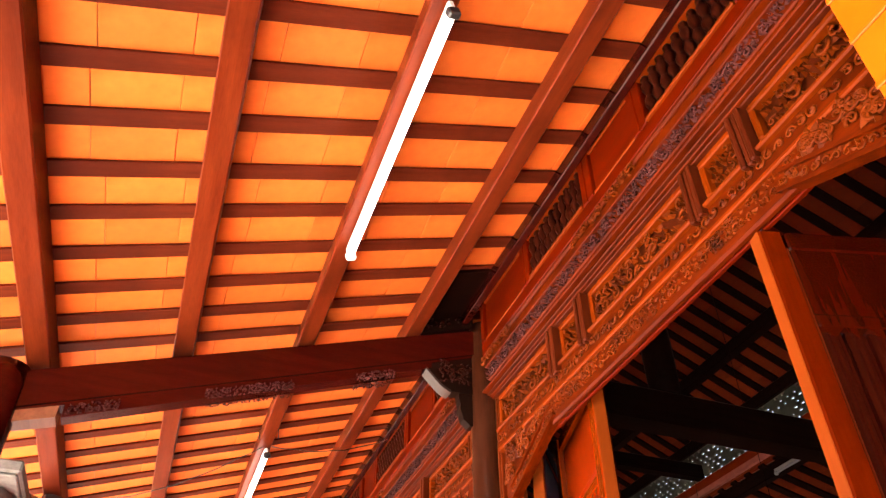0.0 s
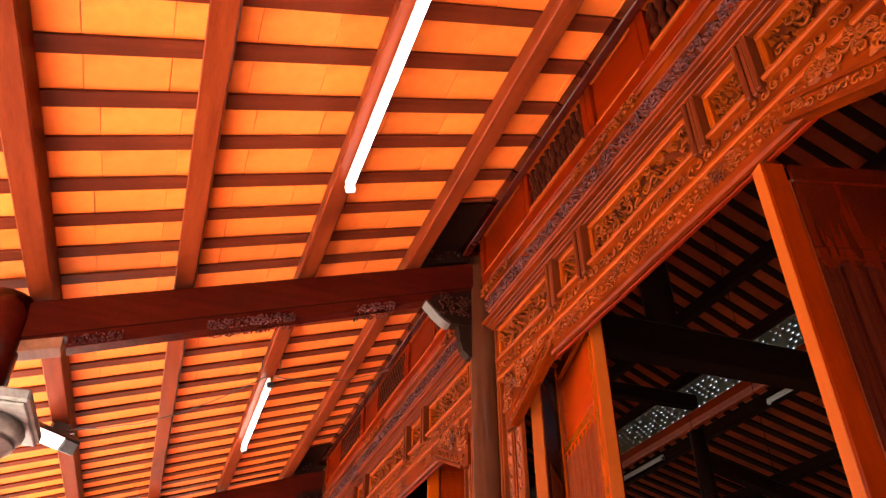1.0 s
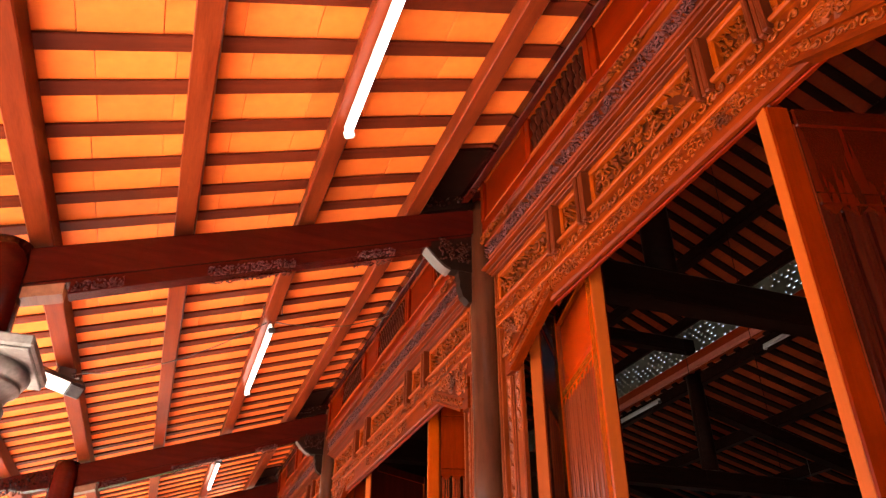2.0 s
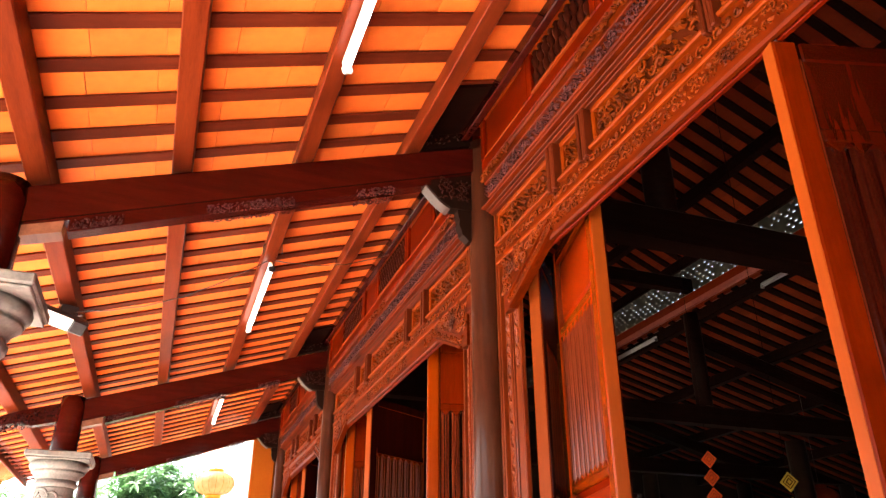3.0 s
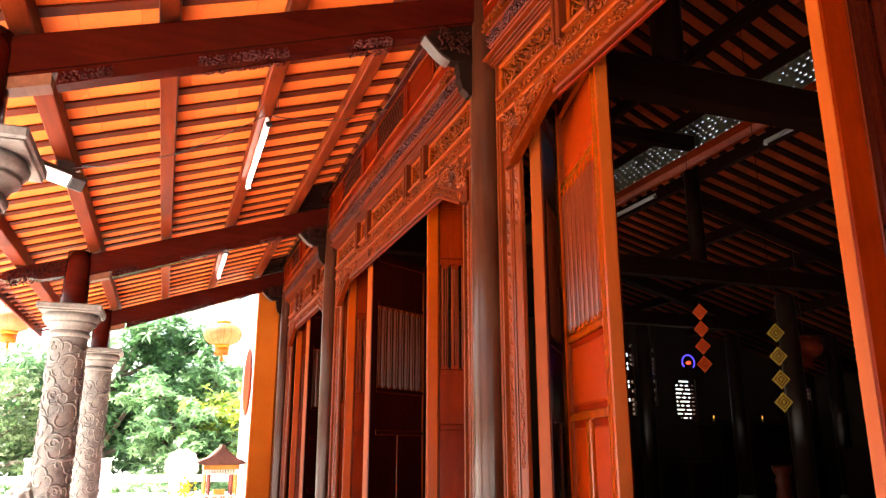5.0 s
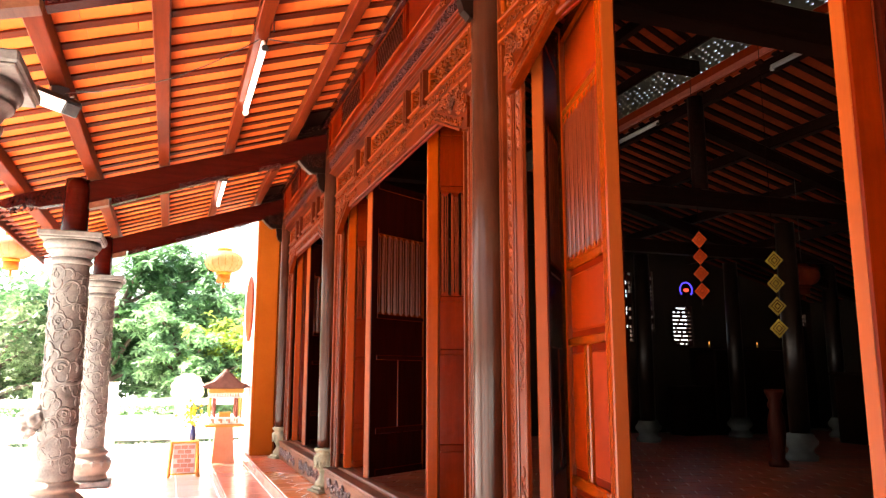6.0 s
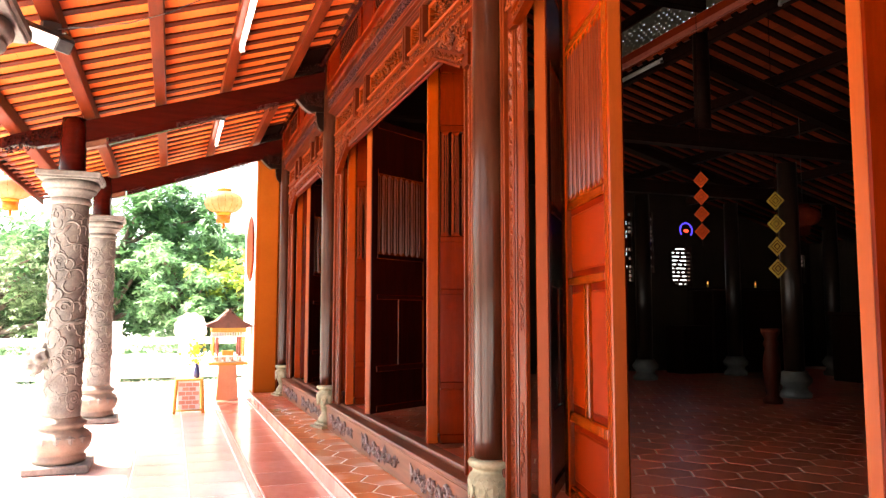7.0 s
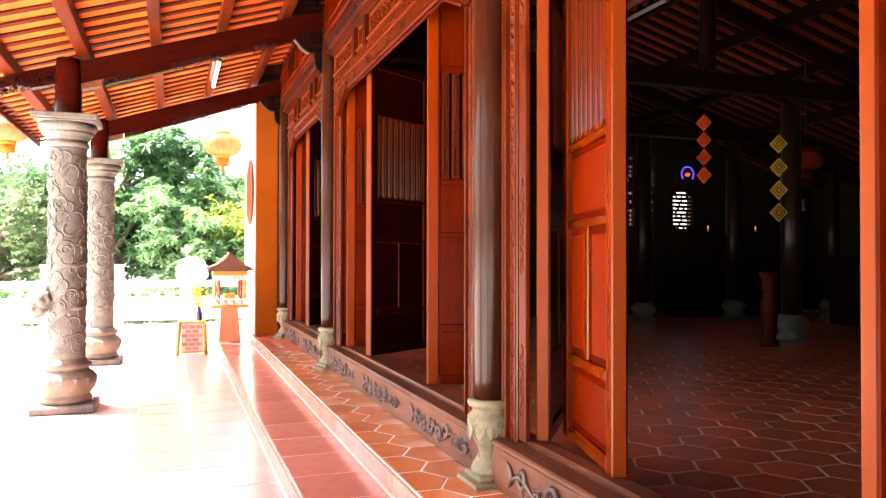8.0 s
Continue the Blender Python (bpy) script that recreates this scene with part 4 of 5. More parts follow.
# ---- door leaves ----
def door_leaf(w, label, inner="", wood=M_DOOR, skin=M_INNER, rail=None, h=2.56, lift=2.085, slat=M_SLAT):
    """A tall panelled leaf: x runs from the pivot to the free edge, z up from the sill."""
    ob = thing("door_leaf", label, "door", group="temple door leaves")
    t, s = 0.03, 0.075
    rail = rail or wood
    for a in (0.0, w - s):
        part("stile", boxed(a, -t, 0, a + s, t, h, 0.006), wood, ob)
    part("edge", boxed(-0.003, -t + 0.004, 0.004, -0.0002, t - 0.004, h - 0.004, 0.001), M_EDGE, ob, "paler edge, sky light put into its colour")
    for a in (s + 0.001, w - s - 0.009):
        part("stile_bead", boxed(a, -t + 0.006, 0.062, a + 0.008, t - 0.006, h - 0.06, 0.003), M_SLAT, ob)
    x0, x1 = s + 0.010, w - s - 0.010
    for z0, z1 in ((0.0, 0.06), (0.35, 0.40), (0.975, 1.015), (1.332, 1.368), (lift, lift + 0.045), (h - 0.07, h)):
        part("rail", boxed(x0, -t + 0.003, z0, x1, t - 0.003, z1, 0.006), rail, ob)
    for z0, z1 in ((0.06, 0.35), (1.015, 1.332), (lift + 0.045, h - 0.07)):
        # the groove's darker red paints the shade of the recess
        part("panel_groove", boxed(x0, -0.006, z0, x1, 0.006, z1), M_SCREEN_RED, ob, "sunk border of the panel, recess shade put into its dark red")
        bm = boxed(x0 + 0.028, -0.015, z0 + 0.028, x1 - 0.028, 0.015, z1 - 0.028, 0.008)
        part("panel", bm, M_PANEL, ob)
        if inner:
            part("inner_panel", boxed(x0 + 0.001, -0.021, z0 + 0.001, x1 - 0.001, -0.0165, z1 - 0.001), skin, ob, "inner side, shade put into its darker colour")
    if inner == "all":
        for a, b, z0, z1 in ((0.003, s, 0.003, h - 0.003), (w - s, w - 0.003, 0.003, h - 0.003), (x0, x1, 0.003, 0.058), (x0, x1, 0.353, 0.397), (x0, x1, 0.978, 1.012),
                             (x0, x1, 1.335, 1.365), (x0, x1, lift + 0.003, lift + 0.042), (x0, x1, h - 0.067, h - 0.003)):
            part("inner_face", boxed(a, -t - 0.004, z0, b, -t - 0.0005, z1), M_INNER, ob, "inner side, shade put into its darker colour")
    xm = (x0 + x1) / 2
    part("mullion", boxed(xm - 0.03, -t + 0.004, 0.401, xm + 0.03, t - 0.004, 0.974, 0.006), rail, ob)
    for a, b in ((x0, xm - 0.031), (xm + 0.031, x1)):
        part("panel_groove", boxed(a, -0.006, 0.40, b, 0.006, 0.975), M_SCREEN_RED, ob, "sunk border of the panel, recess shade put into its dark red")
        bm = boxed(a + 0.02, -0.015, 0.43, b - 0.02, 0.015, 0.945, 0.008)
        part("panel", bm, M_PANEL, ob)
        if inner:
            part("inner_panel", boxed(a + 0.001, -0.021, 0.402, b - 0.001, -0.0165, 0.973), skin, ob, "inner side, shade put into its darker colour")
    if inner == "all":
        part("inner_face", boxed(xm - 0.028, -t - 0.001, 0.402, xm + 0.028, -t + 0.0035, 0.973), M_INNER, ob, "inner side, shade put into its darker colour")
    n = max(6, round((x1 - x0) / 0.074))
    p = (x1 - x0) / n
    for i in range(n):
        a = x0 + i * p
        bm = bmesh.new()
        half = [(0.08, 0.008), (0.22, 0.021), (0.34, 0.021), (0.38, 0.014), (0.44, 0.026), (0.56, 0.026), (0.62, 0.014), (0.66, 0.021), (0.78, 0.021), (0.88, 0.008)]
        prism(bm, [(a + p * u, -v) for u, v in half] + [(a + p * u, v) for u, v in half[::-1]], "z", 1.37, lift - 0.002)
        part("slat", bm, slat, ob)
        # pointed stops above and below each slat
        for zb, zt in ((1.3685, 1.40), (lift - 0.001, lift - 0.035)):
            part("slat_stop", prism(bmesh.new(), [(a, zb), (a + p - 0.002, zb), (a + p * 0.5, zt)], "y", -0.027, 0.027), rail, ob)
    part("pivot_pin", lathe(bmesh.new(), [(0.02, h), (0.02, h + 0.03), (0.014, h + 0.035)], 0.03, 0, 12), M_BEAM, ob)
    return ob


def bolt(door, x):
    """A long dark bolt rod down the free edge."""
    bm = tube(bmesh.new(), [(x, -0.04, 0.06), (x, -0.04, 1.35)], 0.006, 6)
    for z in (0.05, 0.30, 0.85, 1.33):
        box(bm, x - 0.012, -0.052, z, x + 0.012, -0.028, z + 0.045, 0.004)
    rod = part("bolt_rod", bm, M_IRON, door, "dark iron bolt rod")
    part("bolt_handle", lathe(bmesh.new(), [(0.008, 1.13), (0.016, 1.15), (0.009, 1.185), (0.018, 1.22), (0.009, 1.255), (0.016, 1.29), (0.006, 1.31)], x, -0.047, 8), M_IRON, rod)


LEAF_Z = 0.508
open_red = "orange-red varnished panelled door leaf standing open over the sill"
leaf = door_leaf(0.73, open_red, "all")
leaf.matrix_basis = pose(1.622, 2.478, LEAF_Z, 0, 0, 75.5)
bolt(leaf, 0.73 + 0.006)
copy_thing(leaf, pose(1.612, 3.085, LEAF_Z, 0, 0, 53))
# stiles, panels and slats in darker copies, for the weak light on this face
turned = door_leaf(0.665, "red door leaf turned inwards, shade put into its colours, its edge orange", "panels", M_FOLD_PANEL, M_PANEL_DIM, M_PANEL_DIM, 2.385, 2.03, M_INNER)
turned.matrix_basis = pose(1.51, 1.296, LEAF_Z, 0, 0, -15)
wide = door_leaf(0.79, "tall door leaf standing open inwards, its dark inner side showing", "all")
wide.matrix_basis = pose(1.60, 6.27, LEAF_Z, 0, 0, 32)
copy_thing(wide, pose(1.60, 9.35, LEAF_Z, 0, 0, 35))
folded = door_leaf(0.665, "orange varnished door leaf folded inwards, with dark red panels", "panels", M_FOLD_STILE, M_FOLD_PANEL, M_FOLD_PANEL)
folded.matrix_basis = pose(1.615, 4.74, LEAF_Z, 0, 0, -15)
for x, y, a in ((1.58, 7.02, -8), (1.58, 10.12, -8), (1.60, 8.3, -15)):
    copy_thing(folded, pose(x, y, LEAF_Z, 0, 0, a))
# unseen shut leaves, added so that less daylight enters the hall
shut = door_leaf(0.66, "orange-red door leaf, shut, added out of view to block light")
shut.matrix_basis = pose(1.60, -2.56, LEAF_Z, 0, 0, 90)
for k in (1, 2, 3):
    copy_thing(shut, pose(1.60, -2.56 + 0.664 * k, LEAF_Z, 0, 0, 90))


# ---- tube lamps under the purlins ----
def tube_lamp(lit):
    ob = thing("tube_lamp", "white fluorescent tube lamp fixed under a roof purlin" if lit else "unlit white tube lamp under a hall beam", "lamp", group="tube lamps" if lit else "hall tube lamps")
    part("housing", boxed(-0.011, 0, -0.03, 0.011, 1.34, 0.0, 0.005), M_LAMP_BODY if lit else M_LAMP_DIM, ob)
    part("tube", tube(bmesh.new(), [(0, 0.03, -0.046), (0, 1.31, -0.046)], 0.0125, 12), M_TUBE if lit else M_TUBE_OFF, ob, "glowing glass tube" if lit else "dull glass tube")
    for y in (0.0, 1.31):
        part("end_cap", boxed(-0.022, y, -0.068, 0.022, y + 0.03, -0.0305, 0.006), M_BLACK if y == 0 else (M_LAMP_BODY if lit else M_LAMP_DIM), ob)
    return ob


LX = PURLINS[3] + 0.012
lamp = tube_lamp(True)
lamp.matrix_basis = pose(LX, 1.21, beam_top(LX) - 0.005, 0, -slope_angle)
for y in (4.74, 8.33):
    copy_thing(lamp, pose(LX, y, beam_top(LX) - 0.005, 0, -slope_angle))


def floodlight():
    ob = thing("floodlight", "black floodlight with a white glass face on the purlin", "lamp", -0.745, 5.02, beam_top(-0.745) - 0.01, 27)
    part("bracket", boxed(-0.05, -0.03, -0.09, 0.06, 0.03, 0.01, 0.004), M_BLACK, ob)
    head = part("housing", boxed(-0.15, -0.05, -0.03, 0.15, 0.05, 0.05, 0.012), M_BLACK, ob)
    head.matrix_basis = pose(-0.02, -0.02, -0.10, -50, 8, 0)
    part("glass", boxed(-0.14, -0.043, -0.036, 0.045, 0.043, -0.031), M_LAMP_BODY, head, "white glass face")
    part("sensor_box", boxed(0.05, -0.043, -0.042, 0.14, 0.043, -0.031, 0.005), M_IRON, head)
    bm = tube(bmesh.new(), [(0.06, 0, -0.06), (0.12, 0.05, -0.02), (0.14, 0.12, 0.02), (0.10, 0.2, 0.0)], 0.006, 6)
    part("cable_loop", bm, M_BLACK, ob)


floodlight()


def cable(points, label):
    bm = tube(bmesh.new(), points, 0.0035, 5)
    tagged(part("cable", bm, M_BLACK), label, "cable")


def sagging(a, b, n, sag):
    a, b = Vector(a), Vector(b)
    return [a.lerp(b, i / n) - Vector((0, 0, sag * math.sin(math.pi * i / n) + 0.004 * math.sin(i * 2.3))) for i in range(n + 1)]


cable(sagging((LX - 0.03, 4.66, beam_top(LX) - 0.04), (-0.70, 5.0, beam_top(-0.72) - 0.05), 14, 0.10), "thin dark cable slung under the rafters")
cable(sagging((LX + 0.03, 4.68, beam_top(LX) - 0.02), (1.36, 4.95, beam_top(1.3) + 0.02), 10, 0.06), "thin dark cable to the facade")
cable([(LX - 0.06, 4.63, beam_top(LX) - 0.01 + 0.0), (LX - 0.07, 4.62, beam_top(LX) + 0.05), (LX - 0.05, 4.63, beam_top(LX) + 0.09), (LX + 0.05, 4.63, beam_top(LX) + 0.11), (LX + 0.06, 4.64, beam_top(LX) + 0.02)], "dark cable loop round the purlin")

# orange board hung on the next column
board = thing("sign_board", "bright orange lacquered board hung on a facade column", "sign board", 1.372, 0.30, 0.0)
part("panel", boxed(-0.012, -0.37, 2.50, 0.012, 0.37, 3.34, 0.004), M_SIGN, board)
for z in (2.62, 2.80, 2.98, 3.16):
    part("batten", boxed(-0.020, -0.37, z, -0.013, 0.37, z + 0.02, 0.003), M_SIGN, board)


# ---- the hall behind the doors ----
def shell():
    # end wall with lattice windows, back wall, far wall
    y0, y1 = 12.6, 12.8
    holes = [(8.30, 8.62, 2.0, 3.4), (9.00, 9.12, 2.2, 3.42), (9.56, 10.05, 1.94, 2.74), (12.83, 13.05, 2.05, 2.66)]
    wall = thing("wall_east", "dim plastered end wall of the hall with lattice windows", "wall", kind="structure")
    x = 1.6
    for a, b, z0, z1 in holes:
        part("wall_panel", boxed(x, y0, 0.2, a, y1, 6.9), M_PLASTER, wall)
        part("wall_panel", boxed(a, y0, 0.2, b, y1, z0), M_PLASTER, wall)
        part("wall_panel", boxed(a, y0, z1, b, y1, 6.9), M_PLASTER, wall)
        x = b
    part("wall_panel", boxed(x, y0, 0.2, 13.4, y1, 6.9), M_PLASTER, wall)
    rng = random.Random(4)
    for a, b, z0, z1 in holes:
        win = thing("lattice_window", "small bright window with a dark wooden lattice", "window", 0, 0, 0, kind="structure")
        bm = bmesh.new()
        w = b - a
        if 9 < a < 10 and w > 0.3:
            # the fretted octagon: rows of slots, broken at changing places, and cut corners
            h = (z1 - z0) / 10
            for j in range(11):
                box(bm, a, y0 + 0.045, z0 + h * j - 0.026, b, y0 + 0.075, z0 + h * j + 0.026)
            for j in range(10):
                for u in ((0.0, 0.33, 0.62, 1.0), (0.0, 0.5, 1.0), (0.0, 0.22, 0.78, 1.0), (0.0, 0.4, 1.0), (0.0, 0.25, 0.5, 0.75, 1.0))[(j * 3) % 5]:
                    box(bm, a + w * u - 0.02, y0 + 0.05, z0 + h * j, a + w * u + 0.02, y0 + 0.07, z0 + h * (j + 1))
            for x, sx in ((a, 1), (b, -1)):
                for z, sz in ((z0, 1), (z1, -1)):
                    prism(bm, [(x, z), (x + sx * 0.15, z), (x, z + sz * 0.15)], "y", y0 + 0.03, y0 + 0.09)
            part("lattice", bm, M_SHADOW_WOOD, win)
            continue
        n = max(2, round(w / 0.085))
        m = max(4, round((z1 - z0) / 0.085))
        for i in range(n + 1):
            u = a + w * i / n
            box(bm, u - 0.012, y0 + 0.04, z0, u + 0.012, y0 + 0.08, z1)
        for j in range(m + 1):
            v = z0 + (z1 - z0) * j / m
            box(bm, a, y0 + 0.045, v - 0.014, b, y0 + 0.075, v + 0.014)
        for k in range(n * m * 2 // 3):
            i, j = rng.randrange(n), rng.randrange(m)
            box(bm, a + w * i / n, y0 + 0.05, z0 + (z1 - z0) * j / m, a + w * (i + 1) / n, y0 + 0.07, z0 + (z1 - z0) * (j + 1) / m)
        part("lattice", bm, M_SHADOW_WOOD, win)
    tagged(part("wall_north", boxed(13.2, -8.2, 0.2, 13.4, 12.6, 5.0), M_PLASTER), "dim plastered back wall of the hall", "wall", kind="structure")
    # out of view, added to keep the sky's light out of the hall
    tagged(part("wall_west", boxed(1.5, -8.2, -0.2, 13.2, -8.0, 6.9), M_PLASTER), "plastered wall added unseen to close the hall's other end", "wall", kind="structure")


shell()


def roof_slope(ob, x0, z0, x1, z1, y0, y1, purlins):
    """One slope of the hall roof: rafters below, clay tiles above."""
    s = (z1 - z0) / (x1 - x0)
    ang = -math.degrees(math.atan(s))
    ln = math.hypot(x1 - x0, z1 - z0)
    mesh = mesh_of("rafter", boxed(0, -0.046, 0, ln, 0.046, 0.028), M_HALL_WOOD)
    rest = bmesh.new()
    k = 0
    y = y0
    while y < y1:
        piece("rafter", mesh, ob, pose(x0, y, z0, 0, ang, 0))
        n = int(ln / 0.286) + 1
        for i in range(n):
            m = pose(x0 + (x1 - x0) * i / n, y + PITCH / 2, z0 + (z1 - z0) * i / n + 0.03 + random.uniform(0, 0.004), 0, ang + random.uniform(-0.5, 0.5), 0)
            w = ln / n
            c = [rest.verts.new(m @ Vector(p)) for p in ((0.001, -0.125, 0), (w - 0.001, -0.125, 0), (w - 0.001, 0.125, 0), (0.001, 0.125, 0),
                                                         (0.001, -0.125, 0.016), (w - 0.001, -0.125, 0.016), (w - 0.001, 0.125, 0.016), (0.001, 0.125, 0.016))]
            for q in ((3, 2, 1, 0), (4, 5, 6, 7), (0, 1, 5, 4), (1, 2, 6, 5), (2, 3, 7, 6), (3, 0, 4, 7)):
                rest.faces.new([c[j] for j in q])
        y += PITCH
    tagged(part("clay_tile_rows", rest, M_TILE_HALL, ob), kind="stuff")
    bm = bmesh.new()
    prism(bm, [(x0, z0 + 0.075), (x1, z1 + 0.075), (x1, z1 + 0.14), (x0, z0 + 0.14)] if x1 > x0 else [(x1, z1 + 0.075), (x0, z0 + 0.075), (x0, z0 + 0.14), (x1, z1 + 0.14)], "y", y0 - 0.3, y1 + 0.3)
    part("roof_cover", bm, M_ROOF_RED, ob)
    for px in purlins:
        pz = z0 + s * (px - x0)
        part("purlin", boxed(px - 0.06, y0 - 0.2, pz - 0.15 - abs(s) * 0.06, px + 0.06, y1 + 0.2, pz - abs(s) * 0.06 - 0.003, 0.008), M_HALL_WOOD, ob)


XCL = 6.2                               # the perforated clerestory
hall_roof = thing("hall_roof", "two-tiered hall roof of clay tiles on dark rafters", "roof", kind="structure")
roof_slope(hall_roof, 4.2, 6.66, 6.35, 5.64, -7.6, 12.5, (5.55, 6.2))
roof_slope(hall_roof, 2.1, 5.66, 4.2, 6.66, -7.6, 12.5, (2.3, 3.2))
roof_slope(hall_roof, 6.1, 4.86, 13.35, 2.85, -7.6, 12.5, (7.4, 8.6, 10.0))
bm = bmesh.new()
prism(bm, [(1.6, 4.02), (2.3, 4.25), (2.3, 4.33), (1.6, 4.10)], "y", -8, 12.6)
prism(bm, [(2.22, 4.25), (2.3, 4.25), (2.3, 5.68), (2.22, 5.68)], "y", -8, 12.6)
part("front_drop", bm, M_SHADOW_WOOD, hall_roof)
part("ridge_beam", boxed(4.12, -7.8, 6.43, 4.28, 12.6, 6.63, 0.01), M_HALL_WOOD, hall_roof)


def clerestory():
    ob = thing("clerestory", "perforated clerestory of pierced clay blocks above the red plate", "clerestory", kind="structure")
    part("plate", boxed(XCL - 0.07, -7.8, 4.87, XCL + 0.07, 12.6, 5.13, 0.008), M_PANEL, ob, "red wooden plate")
    part("lower_plate", boxed(XCL - 0.05, -7.8, 4.72, XCL + 0.06, 12.6, 4.868, 0.008), M_HALL_WOOD, ob)
    bm = bmesh.new()
    rng = random.Random(8)
    # pierced screen: slender bars of clay with rows of small holes between
    y, row = 3.0, 0
    step_y, step_z = 0.115, 0.056
    z = 5.132
    while z < 5.60:
        off = (row % 2) * step_y / 2
        box(bm, XCL - 0.012, 3.0, z, XCL + 0.012, 12.6, z + 0.032)
        yy = 3.0 + off
        while yy < 12.5:
            if rng.random() < 0.3:
                box(bm, XCL - 0.012, yy, z + 0.026, XCL + 0.012, yy + step_y, z + step_z)
            else:
                box(bm, XCL - 0.012, yy, z + 0.026, XCL + 0.012, yy + rng.uniform(0.06, 0.085), z + step_z)
            yy += step_y
        z += step_z
        row += 1
    part("pierced_screen", bm, M_SCREEN, ob, "dark pierced screen with small bright holes")
    part("solid_part", boxed(XCL - 0.02, -7.8, 5.132, XCL + 0.02, 2.998, 5.62), M_SHADOW_WOOD, ob)


clerestory()


def hall_frame(y):
    """Tie beam, its posts and the columns of one row."""
    ob = thing("tie_beam", "heavy dark tie beam across the hall", "beam", 0, y, 0, group="hall tie beams")
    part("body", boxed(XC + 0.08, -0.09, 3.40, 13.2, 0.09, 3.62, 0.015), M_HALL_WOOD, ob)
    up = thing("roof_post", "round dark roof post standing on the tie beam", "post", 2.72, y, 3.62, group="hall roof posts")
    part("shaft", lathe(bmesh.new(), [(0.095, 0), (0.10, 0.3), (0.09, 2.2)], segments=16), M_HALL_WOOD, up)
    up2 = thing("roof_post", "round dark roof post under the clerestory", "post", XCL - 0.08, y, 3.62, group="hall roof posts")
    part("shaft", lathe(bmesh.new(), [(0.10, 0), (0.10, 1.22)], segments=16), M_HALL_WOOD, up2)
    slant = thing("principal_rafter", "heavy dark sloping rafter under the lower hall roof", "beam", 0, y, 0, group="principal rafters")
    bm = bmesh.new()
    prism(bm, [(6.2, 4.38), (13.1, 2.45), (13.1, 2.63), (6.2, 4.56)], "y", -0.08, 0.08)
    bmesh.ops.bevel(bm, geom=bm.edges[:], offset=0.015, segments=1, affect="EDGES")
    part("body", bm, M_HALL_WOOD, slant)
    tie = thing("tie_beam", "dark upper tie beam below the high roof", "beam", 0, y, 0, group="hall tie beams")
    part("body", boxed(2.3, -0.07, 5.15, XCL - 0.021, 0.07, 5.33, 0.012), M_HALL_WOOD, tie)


for y in ROWS[1:]:
    hall_frame(y)


def hall_column(x, y):
    ob = thing("hall_column", "dark round wooden hall column on a stone base", "column", x, y, Z2, group="hall columns")
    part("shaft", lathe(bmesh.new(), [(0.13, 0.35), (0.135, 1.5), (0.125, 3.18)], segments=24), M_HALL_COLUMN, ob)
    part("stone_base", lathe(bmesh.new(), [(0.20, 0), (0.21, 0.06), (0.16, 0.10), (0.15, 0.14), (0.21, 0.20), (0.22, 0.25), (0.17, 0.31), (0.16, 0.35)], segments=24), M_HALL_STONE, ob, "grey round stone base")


for x, y in ((7.92, 7.9), (7.66, 10.9), (9.8, 11.15), (9.9, 7.9), (11.5, 10.5), (11.5, 7.4), (7.4, 3.4), (9.4, 3.4), (7.4, 0.3)):
    hall_column(x, y)


def turned_stand():
    ob = thing("turned_stand", "red-brown turned wooden stand on the hall floor", "stand", 7.1, 7.45, Z2)
    part("body", lathe(bmesh.new(), [(0.115, 0), (0.12, 0.05), (0.075, 0.10), (0.085, 0.2), (0.105, 0.38), (0.1, 0.55), (0.07, 0.68), (0.095, 0.74), (0.07, 0.80), (0.11, 0.88), (0.115, 0.93)], segments=24), M_STAND, ob)


turned_stand()


def paper_string(x, y, zs, size, mat, name, label, top):
    ob = thing(name, label, "hanging ornament", x, y, 0)
    for z in zs:
        bm = bmesh.new()
        prism(bm, [(-size, z), (0, z - size * 1.15), (size, z), (0, z + size * 1.15)], "y", -0.01, 0.01)
        d = part("diamond", bm, mat, ob)
        d.matrix_basis = pose(0, 0, 0, 0, 0, -36)
        bm = bmesh.new()
        for s, t in ((0.72, 0.60), (0.40, 0.26)):
            for side in (-1, 1):
                o = [(-size * s, z), (0, z - size * 1.15 * s), (size * s, z), (0, z + size * 1.15 * s)]
                i = [(-size * t, z), (0, z - size * 1.15 * t), (size * t, z), (0, z + size * 1.15 * t)]
                for k in range(4):
                    j = (k + 1) % 4
                    prism(bm, [o[k], o[j], i[j], i[k]], "y", side * 0.012 - 0.004, side * 0.012 + 0.004)
        part("pattern", bm, M_SILK_DIM if mat is M_ORANGE_PAPER else M_PANEL_DIM, d, "raised fretted pattern")
    part("cord", tube(bmesh.new(), [(0, 0, min(zs) - size * 1.9), (0, 0, top)], 0.003, 5), M_HALL_WOOD, ob)


paper_string(4.912, 6.0, (2.686, 2.515, 2.345, 2.17), 0.072, M_ORANGE_PAPER, "paper_string", "string of four orange paper diamonds", 6.33)
paper_string(4.868, 5.0, (2.33, 2.13, 1.935, 1.745), 0.072, M_GOLD, "gold_string", "string of four dull gold fretted diamonds", 6.33)


